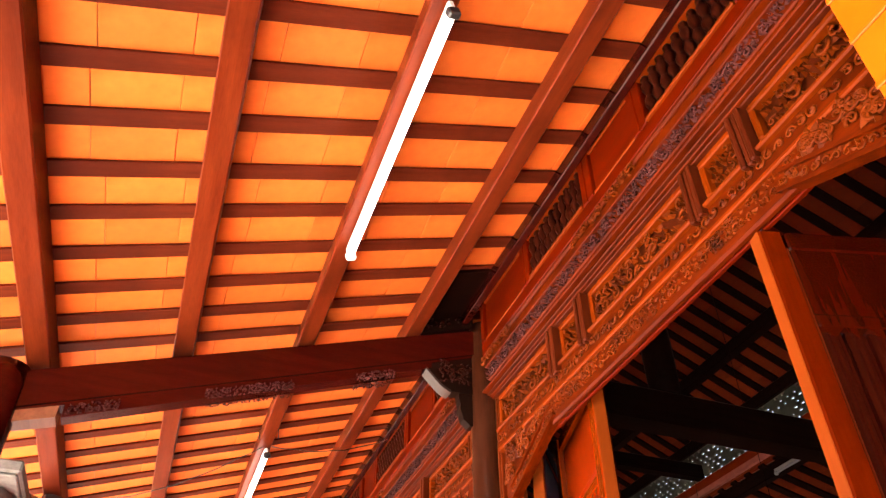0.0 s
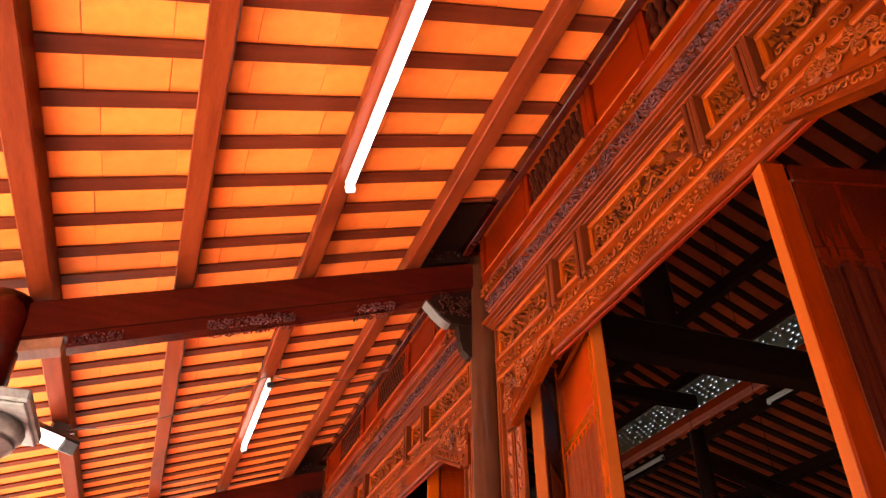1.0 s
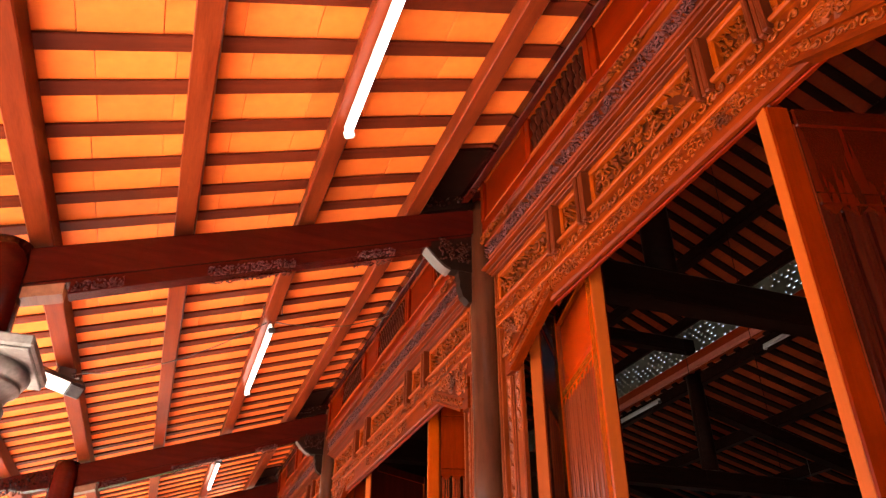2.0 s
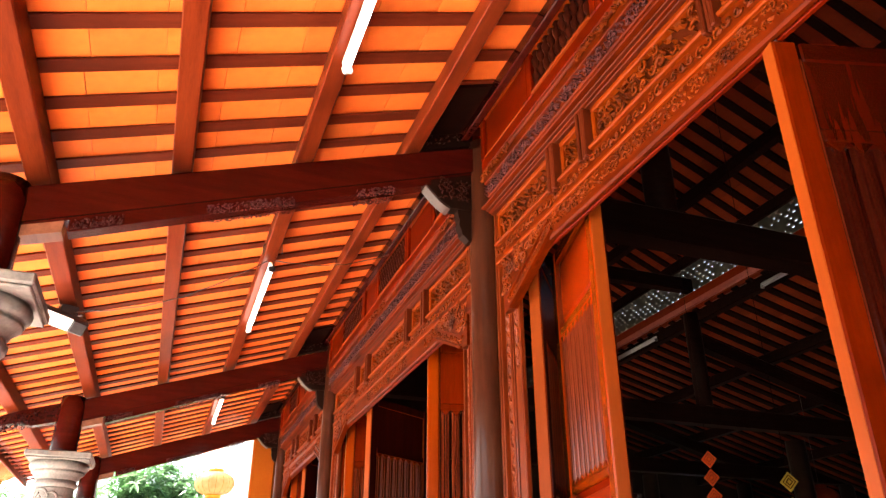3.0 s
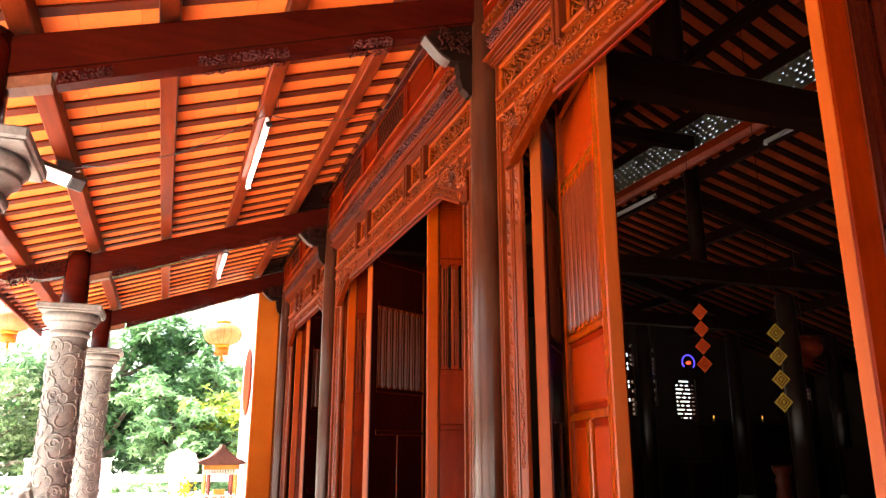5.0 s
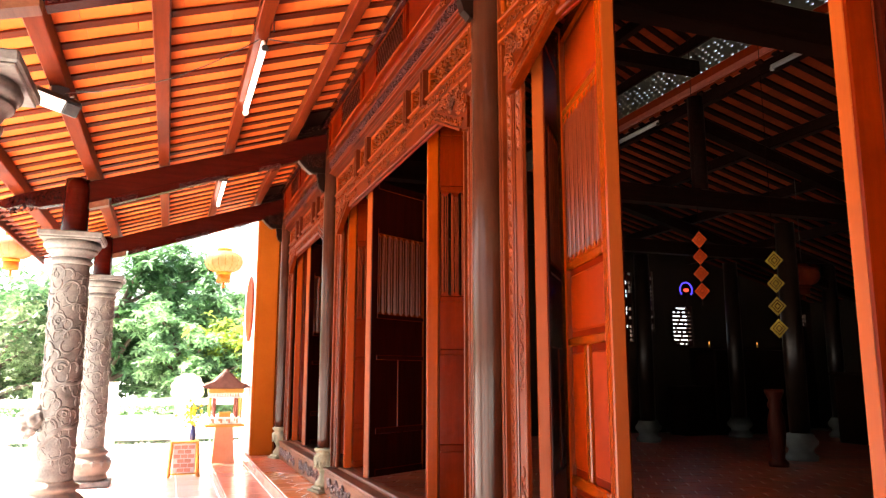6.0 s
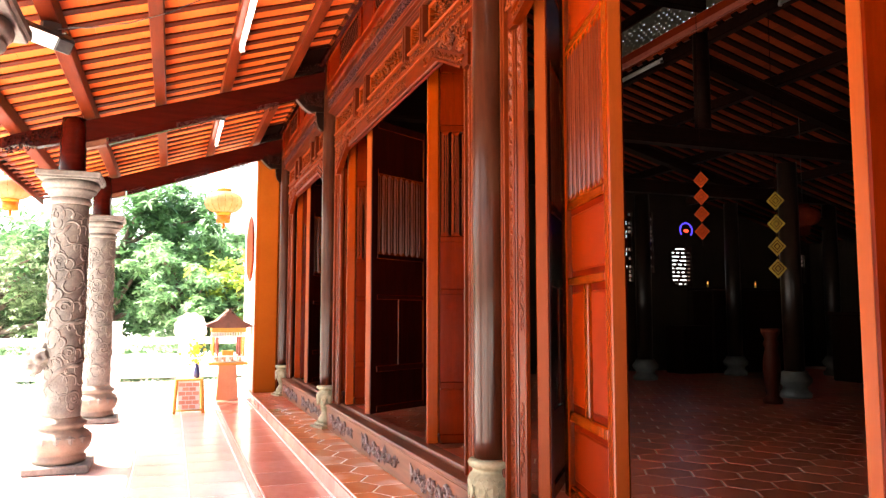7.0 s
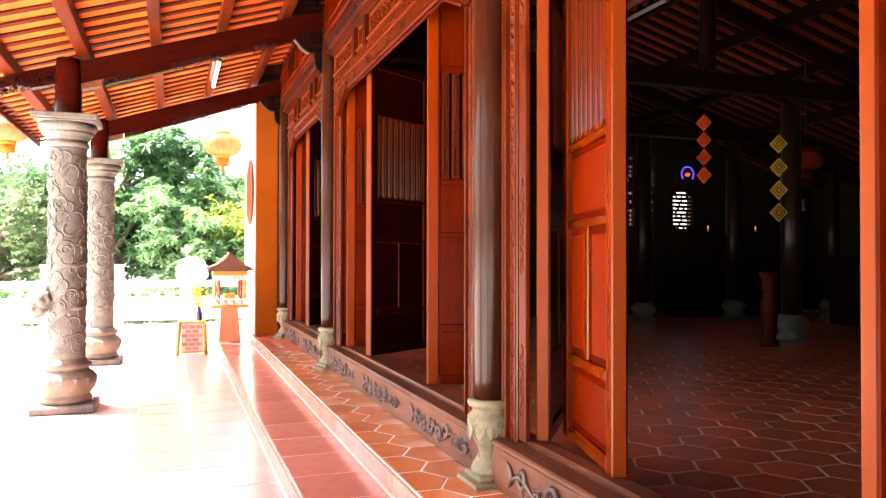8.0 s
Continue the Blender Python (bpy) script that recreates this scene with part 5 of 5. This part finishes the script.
def altar_lamp():
    ob = thing("altar_lamp", "small altar lamp with a red core and blue glowing ring", "lamp", 9.369, 11.9, 0)
    bm = tube(bmesh.new(), [(0.14 * math.cos(a), 0, 2.99 + 0.14 * math.sin(a)) for a in [-0.7 + i * 0.1885 for i in range(25)]], 0.014, 6)
    part("ring", bm, M_BLUE_GLOW, ob, "blue glowing ring")
    bm = bmesh.new()
    bmesh.ops.create_icosphere(bm, subdivisions=2, radius=0.042, matrix=Matrix.Translation((0, 0, 2.98)) @ Matrix.Diagonal((1.3, 1, 0.8, 1)))
    part("core", bm, M_RED_GLOW, ob, "red glowing core")
    part("stem", tube(bmesh.new(), [(0, 0, Z2 + 0.9), (0, 0, 2.94)], 0.008, 8), M_HALL_WOOD, ob)
    part("stand", boxed(-0.35, -0.25, Z2, 0.35, 0.25, Z2 + 0.9, 0.01), M_HALL_WOOD, ob)


altar_lamp()


def altar(x, y, w, d, h, name, label):
    ob = thing(name, label, "altar", x, y, Z2)
    part("body", boxed(-w / 2, -d / 2, 0, w / 2, d / 2, h, 0.02), M_HALL_WOOD, ob)
    part("top", boxed(-w / 2 - 0.06, -d / 2 - 0.06, h + 0.001, w / 2 + 0.06, d / 2 + 0.06, h + 0.05, 0.01), M_HALL_WOOD, ob)


altar(10.55, 11.9, 1.7, 0.6, 1.58, "altar_table", "dark wooden altar table in the dim hall")
altar(11.0, 8.6, 0.9, 2.2, 1.1, "altar_table", "long dark wooden altar table by the back wall")
for x, y, z in ((9.764, 11.8, 1.881), (10.92, 11.8, 1.881)):
    ob = thing("candle", "small lit candle on the altar", "candle", x, y, z, group="altar candles")
    part("stick", lathe(bmesh.new(), [(0.016, 0), (0.014, 0.06)], segments=8), M_YELLOW, ob)
    part("flame", lathe(bmesh.new(), [(0.004, 0.061), (0.014, 0.08), (0.003, 0.12)], segments=8), M_WARM_GLOW, ob, "warm flame")


hl = tube_lamp(False)
hl.matrix_basis = pose(XCL - 0.10, 8.14, 4.79)
copy_thing(hl, pose(XCL - 0.10, 4.76, 4.75))


# ---- lanterns ----
def lantern(x, y, z, r, label, hang, silk=M_LANTERN):
    ob = thing("lantern", label, "lantern", x, y, z, group="silk lanterns")
    prof = [(r * max(0.32, math.sin(math.pi * f)) ** 0.75, r * 0.72 * -math.cos(math.pi * f)) for f in [0.10 + 0.80 * i / 12 for i in range(13)]]
    prof = [(a, b * 0.86) for a, b in prof]
    part("silk_body", lathe(bmesh.new(), prof, segments=32, wobble=lambda a, zz: 0.06 * r * abs(math.sin(a * 8))), silk, ob)
    for k in range(16):
        c, d = math.cos(k * math.pi / 8), math.sin(k * math.pi / 8)
        part("rib", tube(bmesh.new(), [(a * c, a * d, b) for a, b in prof[::2]], 0.006, 4, False), M_SIGN if silk is not M_SILK_DIM else silk, ob)
    for s in (-1, 1):
        part("rim", lathe(bmesh.new(), [(r * 0.40, s * r * 0.66 - 0.03), (r * 0.42, s * r * 0.66), (r * 0.40, s * r * 0.66 + 0.03)], segments=24), M_GOLD if silk is not M_SILK_DIM else silk, ob, "gold rim")
    trim = M_SIGN if silk is not M_SILK_DIM else silk
    part("skirt", lathe(bmesh.new(), [(r * 0.38, -r * 1.18), (r * 0.4, -r * 0.7)], segments=24, wobble=lambda a, zz: 0.012 * math.sin(a * 12)), trim, ob, "red fringed skirt")
    part("tassel", tube(bmesh.new(), [(0, 0, -r * 1.1), (0.005, 0, -r * 1.5)], [0.015, 0.025], 8), trim, ob)
    part("cord", tube(bmesh.new(), [(0, 0, r * 0.66), (0, 0, hang + 0.002 - z)], 0.004, 5), M_BLACK, ob)


LINE = [(-7.0, 12.2), (-2.321, 12.7), (-1.52, 12.7), (0.776, 12.7), (4.0, 12.75)]
lantern(-2.321, 12.7, 3.26, 0.29, "orange-red ribbed silk lantern hung outdoors", 3.78, M_LANTERN_RED)
lantern(0.776, 12.7, 3.2, 0.29, "orange-red ribbed silk lantern hung outdoors", 3.78)
lantern(-1.52, 12.7, 2.60, 0.24, "faded yellow-orange silk lantern hung outdoors", 3.78)
lantern(8.28, 8.0, 2.72, 0.22, "dim red lantern in the hall", 4.29, M_SILK_DIM)
cable([(x, y, 3.78 + (0.5 if abs(x) > 3.5 else 0.0)) for x, y in LINE], "dark cable that carries the lanterns")

# ---- the end wall and what stands beyond the veranda ----
wing = thing("wall_wing", "orange painted wall beyond the last veranda column", "wall", kind="structure")
part("pier", boxed(1.128, 10.9, 0.0, 1.43, 11.0, 3.64, 0.004), M_ORANGE_WALL, wing, "orange painted wall end")
# sunlit side made white, since its colour carries the overexposure
part("wall_body", boxed(1.13, 11.002, 0.0, 1.43, 12.6, 3.62, 0.004), M_WHITE, wing, "white wall side, the sun's overexposure put into its colour")
part("wall_head", boxed(1.43, 10.72, Z2, 1.60, 12.6, 3.9, 0.004), M_BEAM, wing)
disc = thing("wall_disc", "round red-brown wooden disc hung on the wall", "wall disc", 1.115, 11.65, 2.35)
bm = lathe(bmesh.new(), [(0.46, 0), (0.50, 0.006), (0.50, 0.02), (0.47, 0.028), (0.44, 0.022)], segments=40)
d = part("disc", bm, M_PANEL, disc)
d.matrix_basis = pose(0.013, 0, 0, 0, -90, 0)


def brick_stool():
    ob = thing("brick_stool", "ochre stool with sides patterned in pink bricks", "stool", 0.275, 11.1, 0)
    h = 0.44
    part("top", boxed(-0.18, -0.18, h, 0.18, 0.18, h + 0.025, 0.005), M_STOOL, ob)
    for sx in (-1, 1):
        for sy in (-1, 1):
            bm = bmesh.new()
            a, b = 0.19, 0.165
            tube(bm, [(sx * a, sy * a, 0.0), (sx * b, sy * b, h)], 0.024, 4)
            part("leg", bm, M_STOOL, ob)
    part("core", boxed(-0.14, -0.14, 0.05, 0.14, 0.14, h - 0.001), M_WHITE, ob)
    brick = mesh_of("brick", boxed(-0.041, -0.004, -0.024, 0.041, 0.004, 0.024, 0.002), M_BRICK)
    for face in range(4):
        for r in range(6):
            for c in range(4):
                u = -0.135 + c * 0.09 + (0.045 if r % 2 else 0)
                if abs(u) < 0.12:
                    piece("brick", brick, ob, pose(0, 0, 0, 0, 0, face * 90) @ pose(u, -0.144, 0.088 + r * 0.06))
    part("rail", boxed(-0.17, -0.17, 0.03, 0.17, 0.17, 0.05, 0.003), M_STOOL, ob)


brick_stool()


def vase_of_flowers():
    ob = thing("flower_vase", "dark blue vase of yellow flowers on the stool", "vase", 0.375, 11.1, 0.465)
    part("vase", lathe(bmesh.new(), [(0.035, 0), (0.045, 0.03), (0.04, 0.1), (0.025, 0.16), (0.032, 0.2)], segments=16), M_VASE, ob)
    rng = random.Random(2)
    bm = bmesh.new()
    for i in range(60):
        p = Vector((rng.gauss(-0.03, 0.055), rng.gauss(0, 0.05), 0.36 + rng.gauss(0, 0.075)))
        bmesh.ops.create_icosphere(bm, subdivisions=1, radius=rng.uniform(0.014, 0.026), matrix=Matrix.Translation(p))
    part("blossoms", bm, M_YELLOW, ob, "yellow blossoms")
    bm = bmesh.new()
    for i in range(9):
        tube(bm, [(0, 0, 0.18), (rng.gauss(-0.03, 0.05), rng.gauss(0, 0.05), 0.36)], 0.003, 4)
    part("stems", bm, M_LEAF, ob)


vase_of_flowers()


def shrine():
    ob = thing("garden_shrine", "small wooden house-shaped shrine on a tapering clay pedestal", "shrine", 0.80, 11.35, 0)
    bm = bmesh.new()
    bmesh.ops.create_cone(bm, cap_ends=True, segments=4, radius1=0.235, radius2=0.165, depth=0.62, matrix=Matrix.Translation((0, 0, 0.315)) @ Matrix.Rotation(math.pi / 4, 4, "Z"))
    part("pedestal", bm, M_PEDESTAL, ob)
    part("deck", boxed(-0.27, -0.25, 0.63, 0.27, 0.25, 0.67, 0.006), M_STOOL, ob)
    part("parapet", boxed(-0.225, -0.205, 0.671, 0.225, 0.205, 0.685, 0.003), M_WHITE, ob)
    part("parapet_rail", boxed(-0.235, -0.215, 0.745, 0.235, 0.215, 0.76, 0.003), M_WHITE, ob)
    for k in range(9):
        for sy in (-1, 1):
            part("parapet_bar", boxed(-0.225 + k * 0.053, sy * 0.208 - 0.006, 0.686, -0.199 + k * 0.053, sy * 0.208 + 0.006, 0.744), M_WHITE if k % 2 == 0 else M_PEDESTAL, ob)
    for sx in (-1, 1):
        for sy in (-1, 1):
            for k in (0, 1):
                part("post", lathe(bmesh.new(), [(0.016, 0.761), (0.016, 1.03)], sx * (0.21 - k * 0.06), sy * 0.19, 8), M_ROOF_RED if k else M_STOOL, ob)
    part("frieze", boxed(-0.235, -0.215, 1.03, 0.235, 0.215, 1.045, 0.003), M_WHITE, ob)
    for k in range(13):
        for sy in (-1, 1):
            part("frieze_bar", boxed(-0.23 + k * 0.0365, sy * 0.21 - 0.005, 1.046, -0.21 + k * 0.0365, sy * 0.21 + 0.005, 1.099), M_WHITE, ob)
    part("beam", boxed(-0.24, -0.22, 1.10, 0.24, 0.22, 1.16, 0.004), M_STOOL, ob)
    part("inner_table", boxed(-0.08, -0.05, 0.761, 0.08, 0.05, 0.83, 0.004), M_STOOL, ob)
    bm = bmesh.new()
    prism(bm, [(-0.30, 1.175), (-0.24, 1.161), (0.24, 1.161), (0.30, 1.175), (0.335, 1.20), (0.29, 1.205), (0.17, 1.25), (0.06, 1.34), (0.02, 1.39), (-0.02, 1.39), (-0.06, 1.34), (-0.17, 1.25), (-0.29, 1.205), (-0.335, 1.20)], "y", -0.27, 0.27)
    part("roof", bm, M_ROOF_DARK, ob, "brown curved roof")
    for k in range(7):
        y = -0.26 + k * 0.0866
        for sx in (-1, 1):
            part("roof_rib", tube(bmesh.new(), [(sx * 0.03, y, 1.392), (sx * 0.17, y, 1.256), (sx * 0.29, y, 1.211)], 0.008, 5), M_ROOF_DARK, ob)
    part("ridge", boxed(-0.022, -0.29, 1.391, 0.022, 0.29, 1.43, 0.006), M_ROOF_DARK, ob)


shrine()


def white_rosette():
    ob = thing("white_rosette", "white scalloped round ornament on a post", "ornament", 0.31, 12.6, 0)
    bm = bmesh.new()
    out = []
    for i in range(96):
        a = 2 * math.pi * i / 96
        r = 0.235 + 0.022 * abs(math.sin(a * 6))
        out.append((r * math.cos(a), 1.13 + r * math.sin(a)))
    prism(bm, out, "y", -0.03, 0.03)
    part("disc", bm, M_WHITE, ob)
    part("post", boxed(-0.05, -0.04, 0, 0.05, 0.04, 0.9, 0.005), M_WHITE, ob)


white_rosette()


def railing():
    ob = thing("white_railing", "white painted masonry railing of the terrace", "railing", 0, 14.0, -0.16)
    for k in range(-3, 2):
        x = -0.86 + k * 1.1
        part("post", boxed(x - 0.085, -0.085, 0, x + 0.085, 0.085, 1.35, 0.01), M_WHITE, ob)
        part("post_cap", boxed(x - 0.105, -0.105, 1.351, x + 0.105, 0.105, 1.39, 0.012), M_WHITE, ob)
        a, b = x + 0.086, x + 1.014
        part("top_rail", boxed(a, -0.07, 1.0, b, 0.07, 1.11, 0.012), M_WHITE, ob)
        part("low_wall", boxed(a, -0.06, 0.42, b, 0.06, 0.83, 0.008), M_WHITE, ob)
        part("kerb", boxed(a, -0.09, 0.0, b, 0.09, 0.35, 0.008), M_WHITE, ob)


railing()


def balustrade_mass():
    """The bleached carved stair end: a plain rounded white mass."""
    ob = thing("white_stair_end", "bleached white carved stair end in full sun", "stair end", -2.9, 12.6, -0.16)
    bm = bmesh.new()
    bmesh.ops.create_icosphere(bm, subdivisions=4, radius=1.0)
    for v in bm.verts:
        v.co = Vector((v.co.x * 0.95, v.co.y * 0.35, max(0, v.co.z) * 0.95))
        v.co.z *= 1 + 0.35 * noise.noise(v.co * 2.2)
        v.co += v.co.normalized() * 0.06 * noise.noise(v.co * 6)
        v.co.z = max(0, v.co.z)
    for f in bm.faces:
        f.smooth = True
    part("mass", bm, M_WHITE, ob)


balustrade_mass()


# ---- trees behind the terrace ----
def leaf_mesh(name, spots, rng, leaf, foliage):
    """Whorls of long leaves, one round each twig's tip, drooping outwards."""
    verts, faces = [], []
    for p in spots:
        axis = Vector((rng.gauss(0, 0.5), rng.gauss(0, 0.5), 1)).normalized()
        e1 = axis.orthogonal().normalized()
        e2 = axis.cross(e1)
        a0 = rng.uniform(0, 6.28)
        for k in range(7):
            a = a0 + k * 0.9 + rng.uniform(-0.2, 0.2)
            d = (e1 * math.cos(a) + e2 * math.sin(a) + axis * rng.uniform(-0.5, 0.5)).normalized()
            side = d.cross(axis).normalized()
            ln, wd = leaf * rng.uniform(0.8, 1.5), leaf * rng.uniform(0.16, 0.26)
            droop = Vector((0, 0, -ln * rng.uniform(0.1, 0.35)))
            mid = p + d * ln * 0.5 + droop * 0.25
            b = len(verts)
            verts += [p, mid + side * wd, p + d * ln + droop, mid - side * wd]
            faces.append((b, b + 1, b + 2, b + 3))
    mesh = bpy.data.meshes.new(name)
    mesh.from_pydata(verts, [], faces)
    mesh.materials.append(foliage)
    return mesh


def tree(x, y, h, spread, seed, foliage, label, leaves=5200, leaf=0.13):
    rng = random.Random(seed)
    ob = thing("tree", label, "tree", x, y, -0.16, group="garden trees")
    bm = bmesh.new()
    pts = [Vector((0.08 * math.sin(i), 0.08 * math.cos(i * 1.3), h * 0.62 * i / 6)) for i in range(7)]
    tube(bm, pts, [0.16 - 0.016 * i for i in range(7)], 9)
    tips = []
    for k in range(11):
        a = rng.uniform(0, 6.28)
        z0 = h * rng.uniform(0.12, 0.58)
        end = Vector((math.cos(a) * spread * rng.uniform(0.5, 1), math.sin(a) * spread * rng.uniform(0.5, 1), z0 + h * rng.uniform(0.08, 0.36)))
        start = Vector((0, 0, z0))
        mid = start.lerp(end, 0.5) + Vector((0, 0, 0.12 * h * rng.random()))
        tube(bm, [start, mid, end], [0.06, 0.04, 0.015], 6)
        tips += [mid, end, mid.lerp(end, 0.5)]
    part("trunk", bm, M_BARK, ob)
    centres = []
    for t in tips:
        for k in range(4):
            centres.append((t + Vector((rng.gauss(0, 0.3), rng.gauss(0, 0.3), rng.gauss(0.05, 0.28))) * spread * 0.5, rng.uniform(0.18, 0.42) * spread * 0.5))
    spots = []
    for i in range(leaves // 7):
        c, r = centres[rng.randrange(len(centres))]
        p = c + Vector((rng.gauss(0, 1), rng.gauss(0, 1), rng.gauss(0, 0.8))) * r * 0.62
        if p.z >= 0.15:
            spots.append(p)
    crown = new("crown", leaf_mesh("crown", spots, rng, leaf, foliage))
    crown.parent = ob


def hedge():
    """Low leafy growth close behind the railing."""
    rng = random.Random(31)
    spots = []
    for i in range(1500):
        x = rng.uniform(-4.2, 1.6)
        top = 1.0 + 0.3 * noise.noise(Vector((x * 1.7, 0, 3)))
        spots.append(Vector((x, 14.75 + rng.gauss(0, 0.22), -0.1 + top * rng.random() ** 0.8)))
    tagged(new("hedge", leaf_mesh("hedge", spots, rng, 0.1, M_LEAF_BRIGHT)), "low green leafy hedge growing behind the white railing", "hedge", kind="stuff")


hedge()
tree(-1.3, 18.2, 5.0, 2.0, 11, M_LEAF, "dense dark green garden tree", 11500, 0.18)
tree(1.4, 16.4, 3.5, 1.3, 12, M_LEAF_PALE, "yellow-green leafy shrub before darker trees", 5200, 0.16)
tree(-3.6, 18.5, 3.6, 2.2, 13, M_LEAF_GREY, "grey-green bushy garden tree", 17000, 0.085)
tree(1.2, 20.5, 5.0, 2.2, 14, M_LEAF_BRIGHT, "bushy green garden tree", 12000, 0.19)
tree(-5.6, 16.5, 3.4, 2.0, 15, M_LEAF_GREY, "grey-green bushy garden tree", 14000, 0.09)
tree(0.3, 16.4, 2.9, 1.4, 16, M_LEAF_BRIGHT, "bright green rounded shrub by the railing", 11000, 0.13)
tree(-2.2, 21.5, 4.0, 3.0, 17, M_LEAF, "dense green garden tree far behind", 12000, 0.2)
tree(-6.5, 22.5, 4.0, 3.2, 19, M_LEAF, "dense green garden tree far behind", 12000, 0.22)


# ---- floor tiles and hexagons, laid last ----
FLOOR_END = 10.56
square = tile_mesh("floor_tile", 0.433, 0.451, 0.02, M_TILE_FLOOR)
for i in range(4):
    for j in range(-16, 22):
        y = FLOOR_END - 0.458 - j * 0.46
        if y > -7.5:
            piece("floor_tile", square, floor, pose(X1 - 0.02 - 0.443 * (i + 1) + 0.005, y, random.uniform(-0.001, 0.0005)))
PACE = 0.453                            # one step tile and its joint
tread = tile_mesh("tread_tile", X2 - X1 - 0.026, PACE - 0.009, 0.02, M_TILE)
riser1 = mesh_of("riser_tile", boxed(-0.012, 0, 0.004, 0.0035, PACE - 0.009, Z1 - 0.026, 0.002), M_TILE)
riser2 = mesh_of("riser_tile", boxed(-0.012, 0, Z1 + 0.004, 0.0035, PACE - 0.009, Z2 - 0.006, 0.002), M_TILE)
for j in range(-25, 16):
    piece("tread_tile", tread, step, pose(X1 + 0.0, 4.195 + j * PACE, Z1 + random.uniform(-0.0008, 0.0005)))
    piece("riser_tile", riser1, step, pose(X1, 4.09 + j * PACE, 0))
    piece("riser_tile", riser2, plinth, pose(X2, 4.155 + j * PACE, 0))

HEX = 0.1575                              # half the width across the flats
R_HEX = HEX / math.cos(math.pi / 6)
HEX_X0 = X2 + 0.012                     # the plinth's front edge


def hex_outline(cx, cy, r, x_min):
    """A hexagon with a point towards the court, cut off straight at the plinth's edge."""
    o = [(cx + r * math.cos(k * math.pi / 3), cy + r * math.sin(k * math.pi / 3)) for k in range(6)]
    out = []
    for a, b in zip(o, o[1:] + o[:1]):
        if a[0] >= x_min:
            out.append(a)
        if (a[0] < x_min) != (b[0] < x_min):
            f = (x_min - a[0]) / (b[0] - a[0])
            out.append((x_min, a[1] + f * (b[1] - a[1])))
    return out


def hex_bm(bm, outline, z0, z1):
    n = len(outline)
    mx, my = sum(p[0] for p in outline) / n, sum(p[1] for p in outline) / n
    lo = [bm.verts.new((*p, z0)) for p in outline]
    mid = [bm.verts.new((*p, z1 - 0.003)) for p in outline]
    hi = [bm.verts.new((mx + (p[0] - mx) * 0.975, my + (p[1] - my) * 0.975, z1)) for p in outline]
    for k in range(n):
        j = (k + 1) % n
        bm.faces.new((lo[k], lo[j], mid[j], mid[k]))
        bm.faces.new((mid[k], mid[j], hi[j], hi[k]))
    bm.faces.new(hi)


b = bmesh.new()
hex_bm(b, hex_outline(0, 0, R_HEX - 0.0075, -9), -0.02, 0.0)
hexagon = mesh_of("hexagon_tile", b, M_HEX)
b = bmesh.new()
hex_bm(b, hex_outline(0, 0, R_HEX - 0.0075, -9), -0.02, 0.0)
hall_hexagon = mesh_of("hexagon_tile", b, M_HEX_HALL)
far = bmesh.new()
for c in range(-1, 42):
    cx = 1.131 + c * 1.5 * R_HEX
    for r in range(-22, 40):
        cy = 0.067 + r * 2 * HEX + (HEX if c % 2 else 0)
        if cx > 13.0 or cx + R_HEX < HEX_X0 + 0.02:
            continue
        near = cx < 4.9 and 1.5 < cy < 6.0 and cx < cy + 1.3 or cx < 1.5 and 1.4 < cy < 9
        if cx - R_HEX < HEX_X0:
            o = hex_outline(cx, cy, R_HEX - 0.0075, HEX_X0)
            if len(o) < 3:
                continue
            e = bmesh.new() if near else far
            hex_bm(e, o, Z2 - 0.02, Z2)
            if near:
                part("hexagon_tile", e, M_HEX, plinth)
        elif near:
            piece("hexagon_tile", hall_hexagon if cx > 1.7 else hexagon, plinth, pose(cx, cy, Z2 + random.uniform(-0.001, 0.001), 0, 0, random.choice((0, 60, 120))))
        else:
            hex_bm(far, hex_outline(cx, cy, R_HEX - 0.0075, -9), Z2 - 0.02, Z2)
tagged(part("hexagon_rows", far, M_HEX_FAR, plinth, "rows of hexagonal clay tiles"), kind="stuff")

# The plan is drawn in units of 0.92 m: bring all that stands here to true metres.
SCALE = 0.92
for ob in [o for o in scene.objects if o.parent is None and o.type in {"MESH", "EMPTY"}]:
    ob.matrix_basis = Matrix.Scale(SCALE, 4) @ ob.matrix_basis
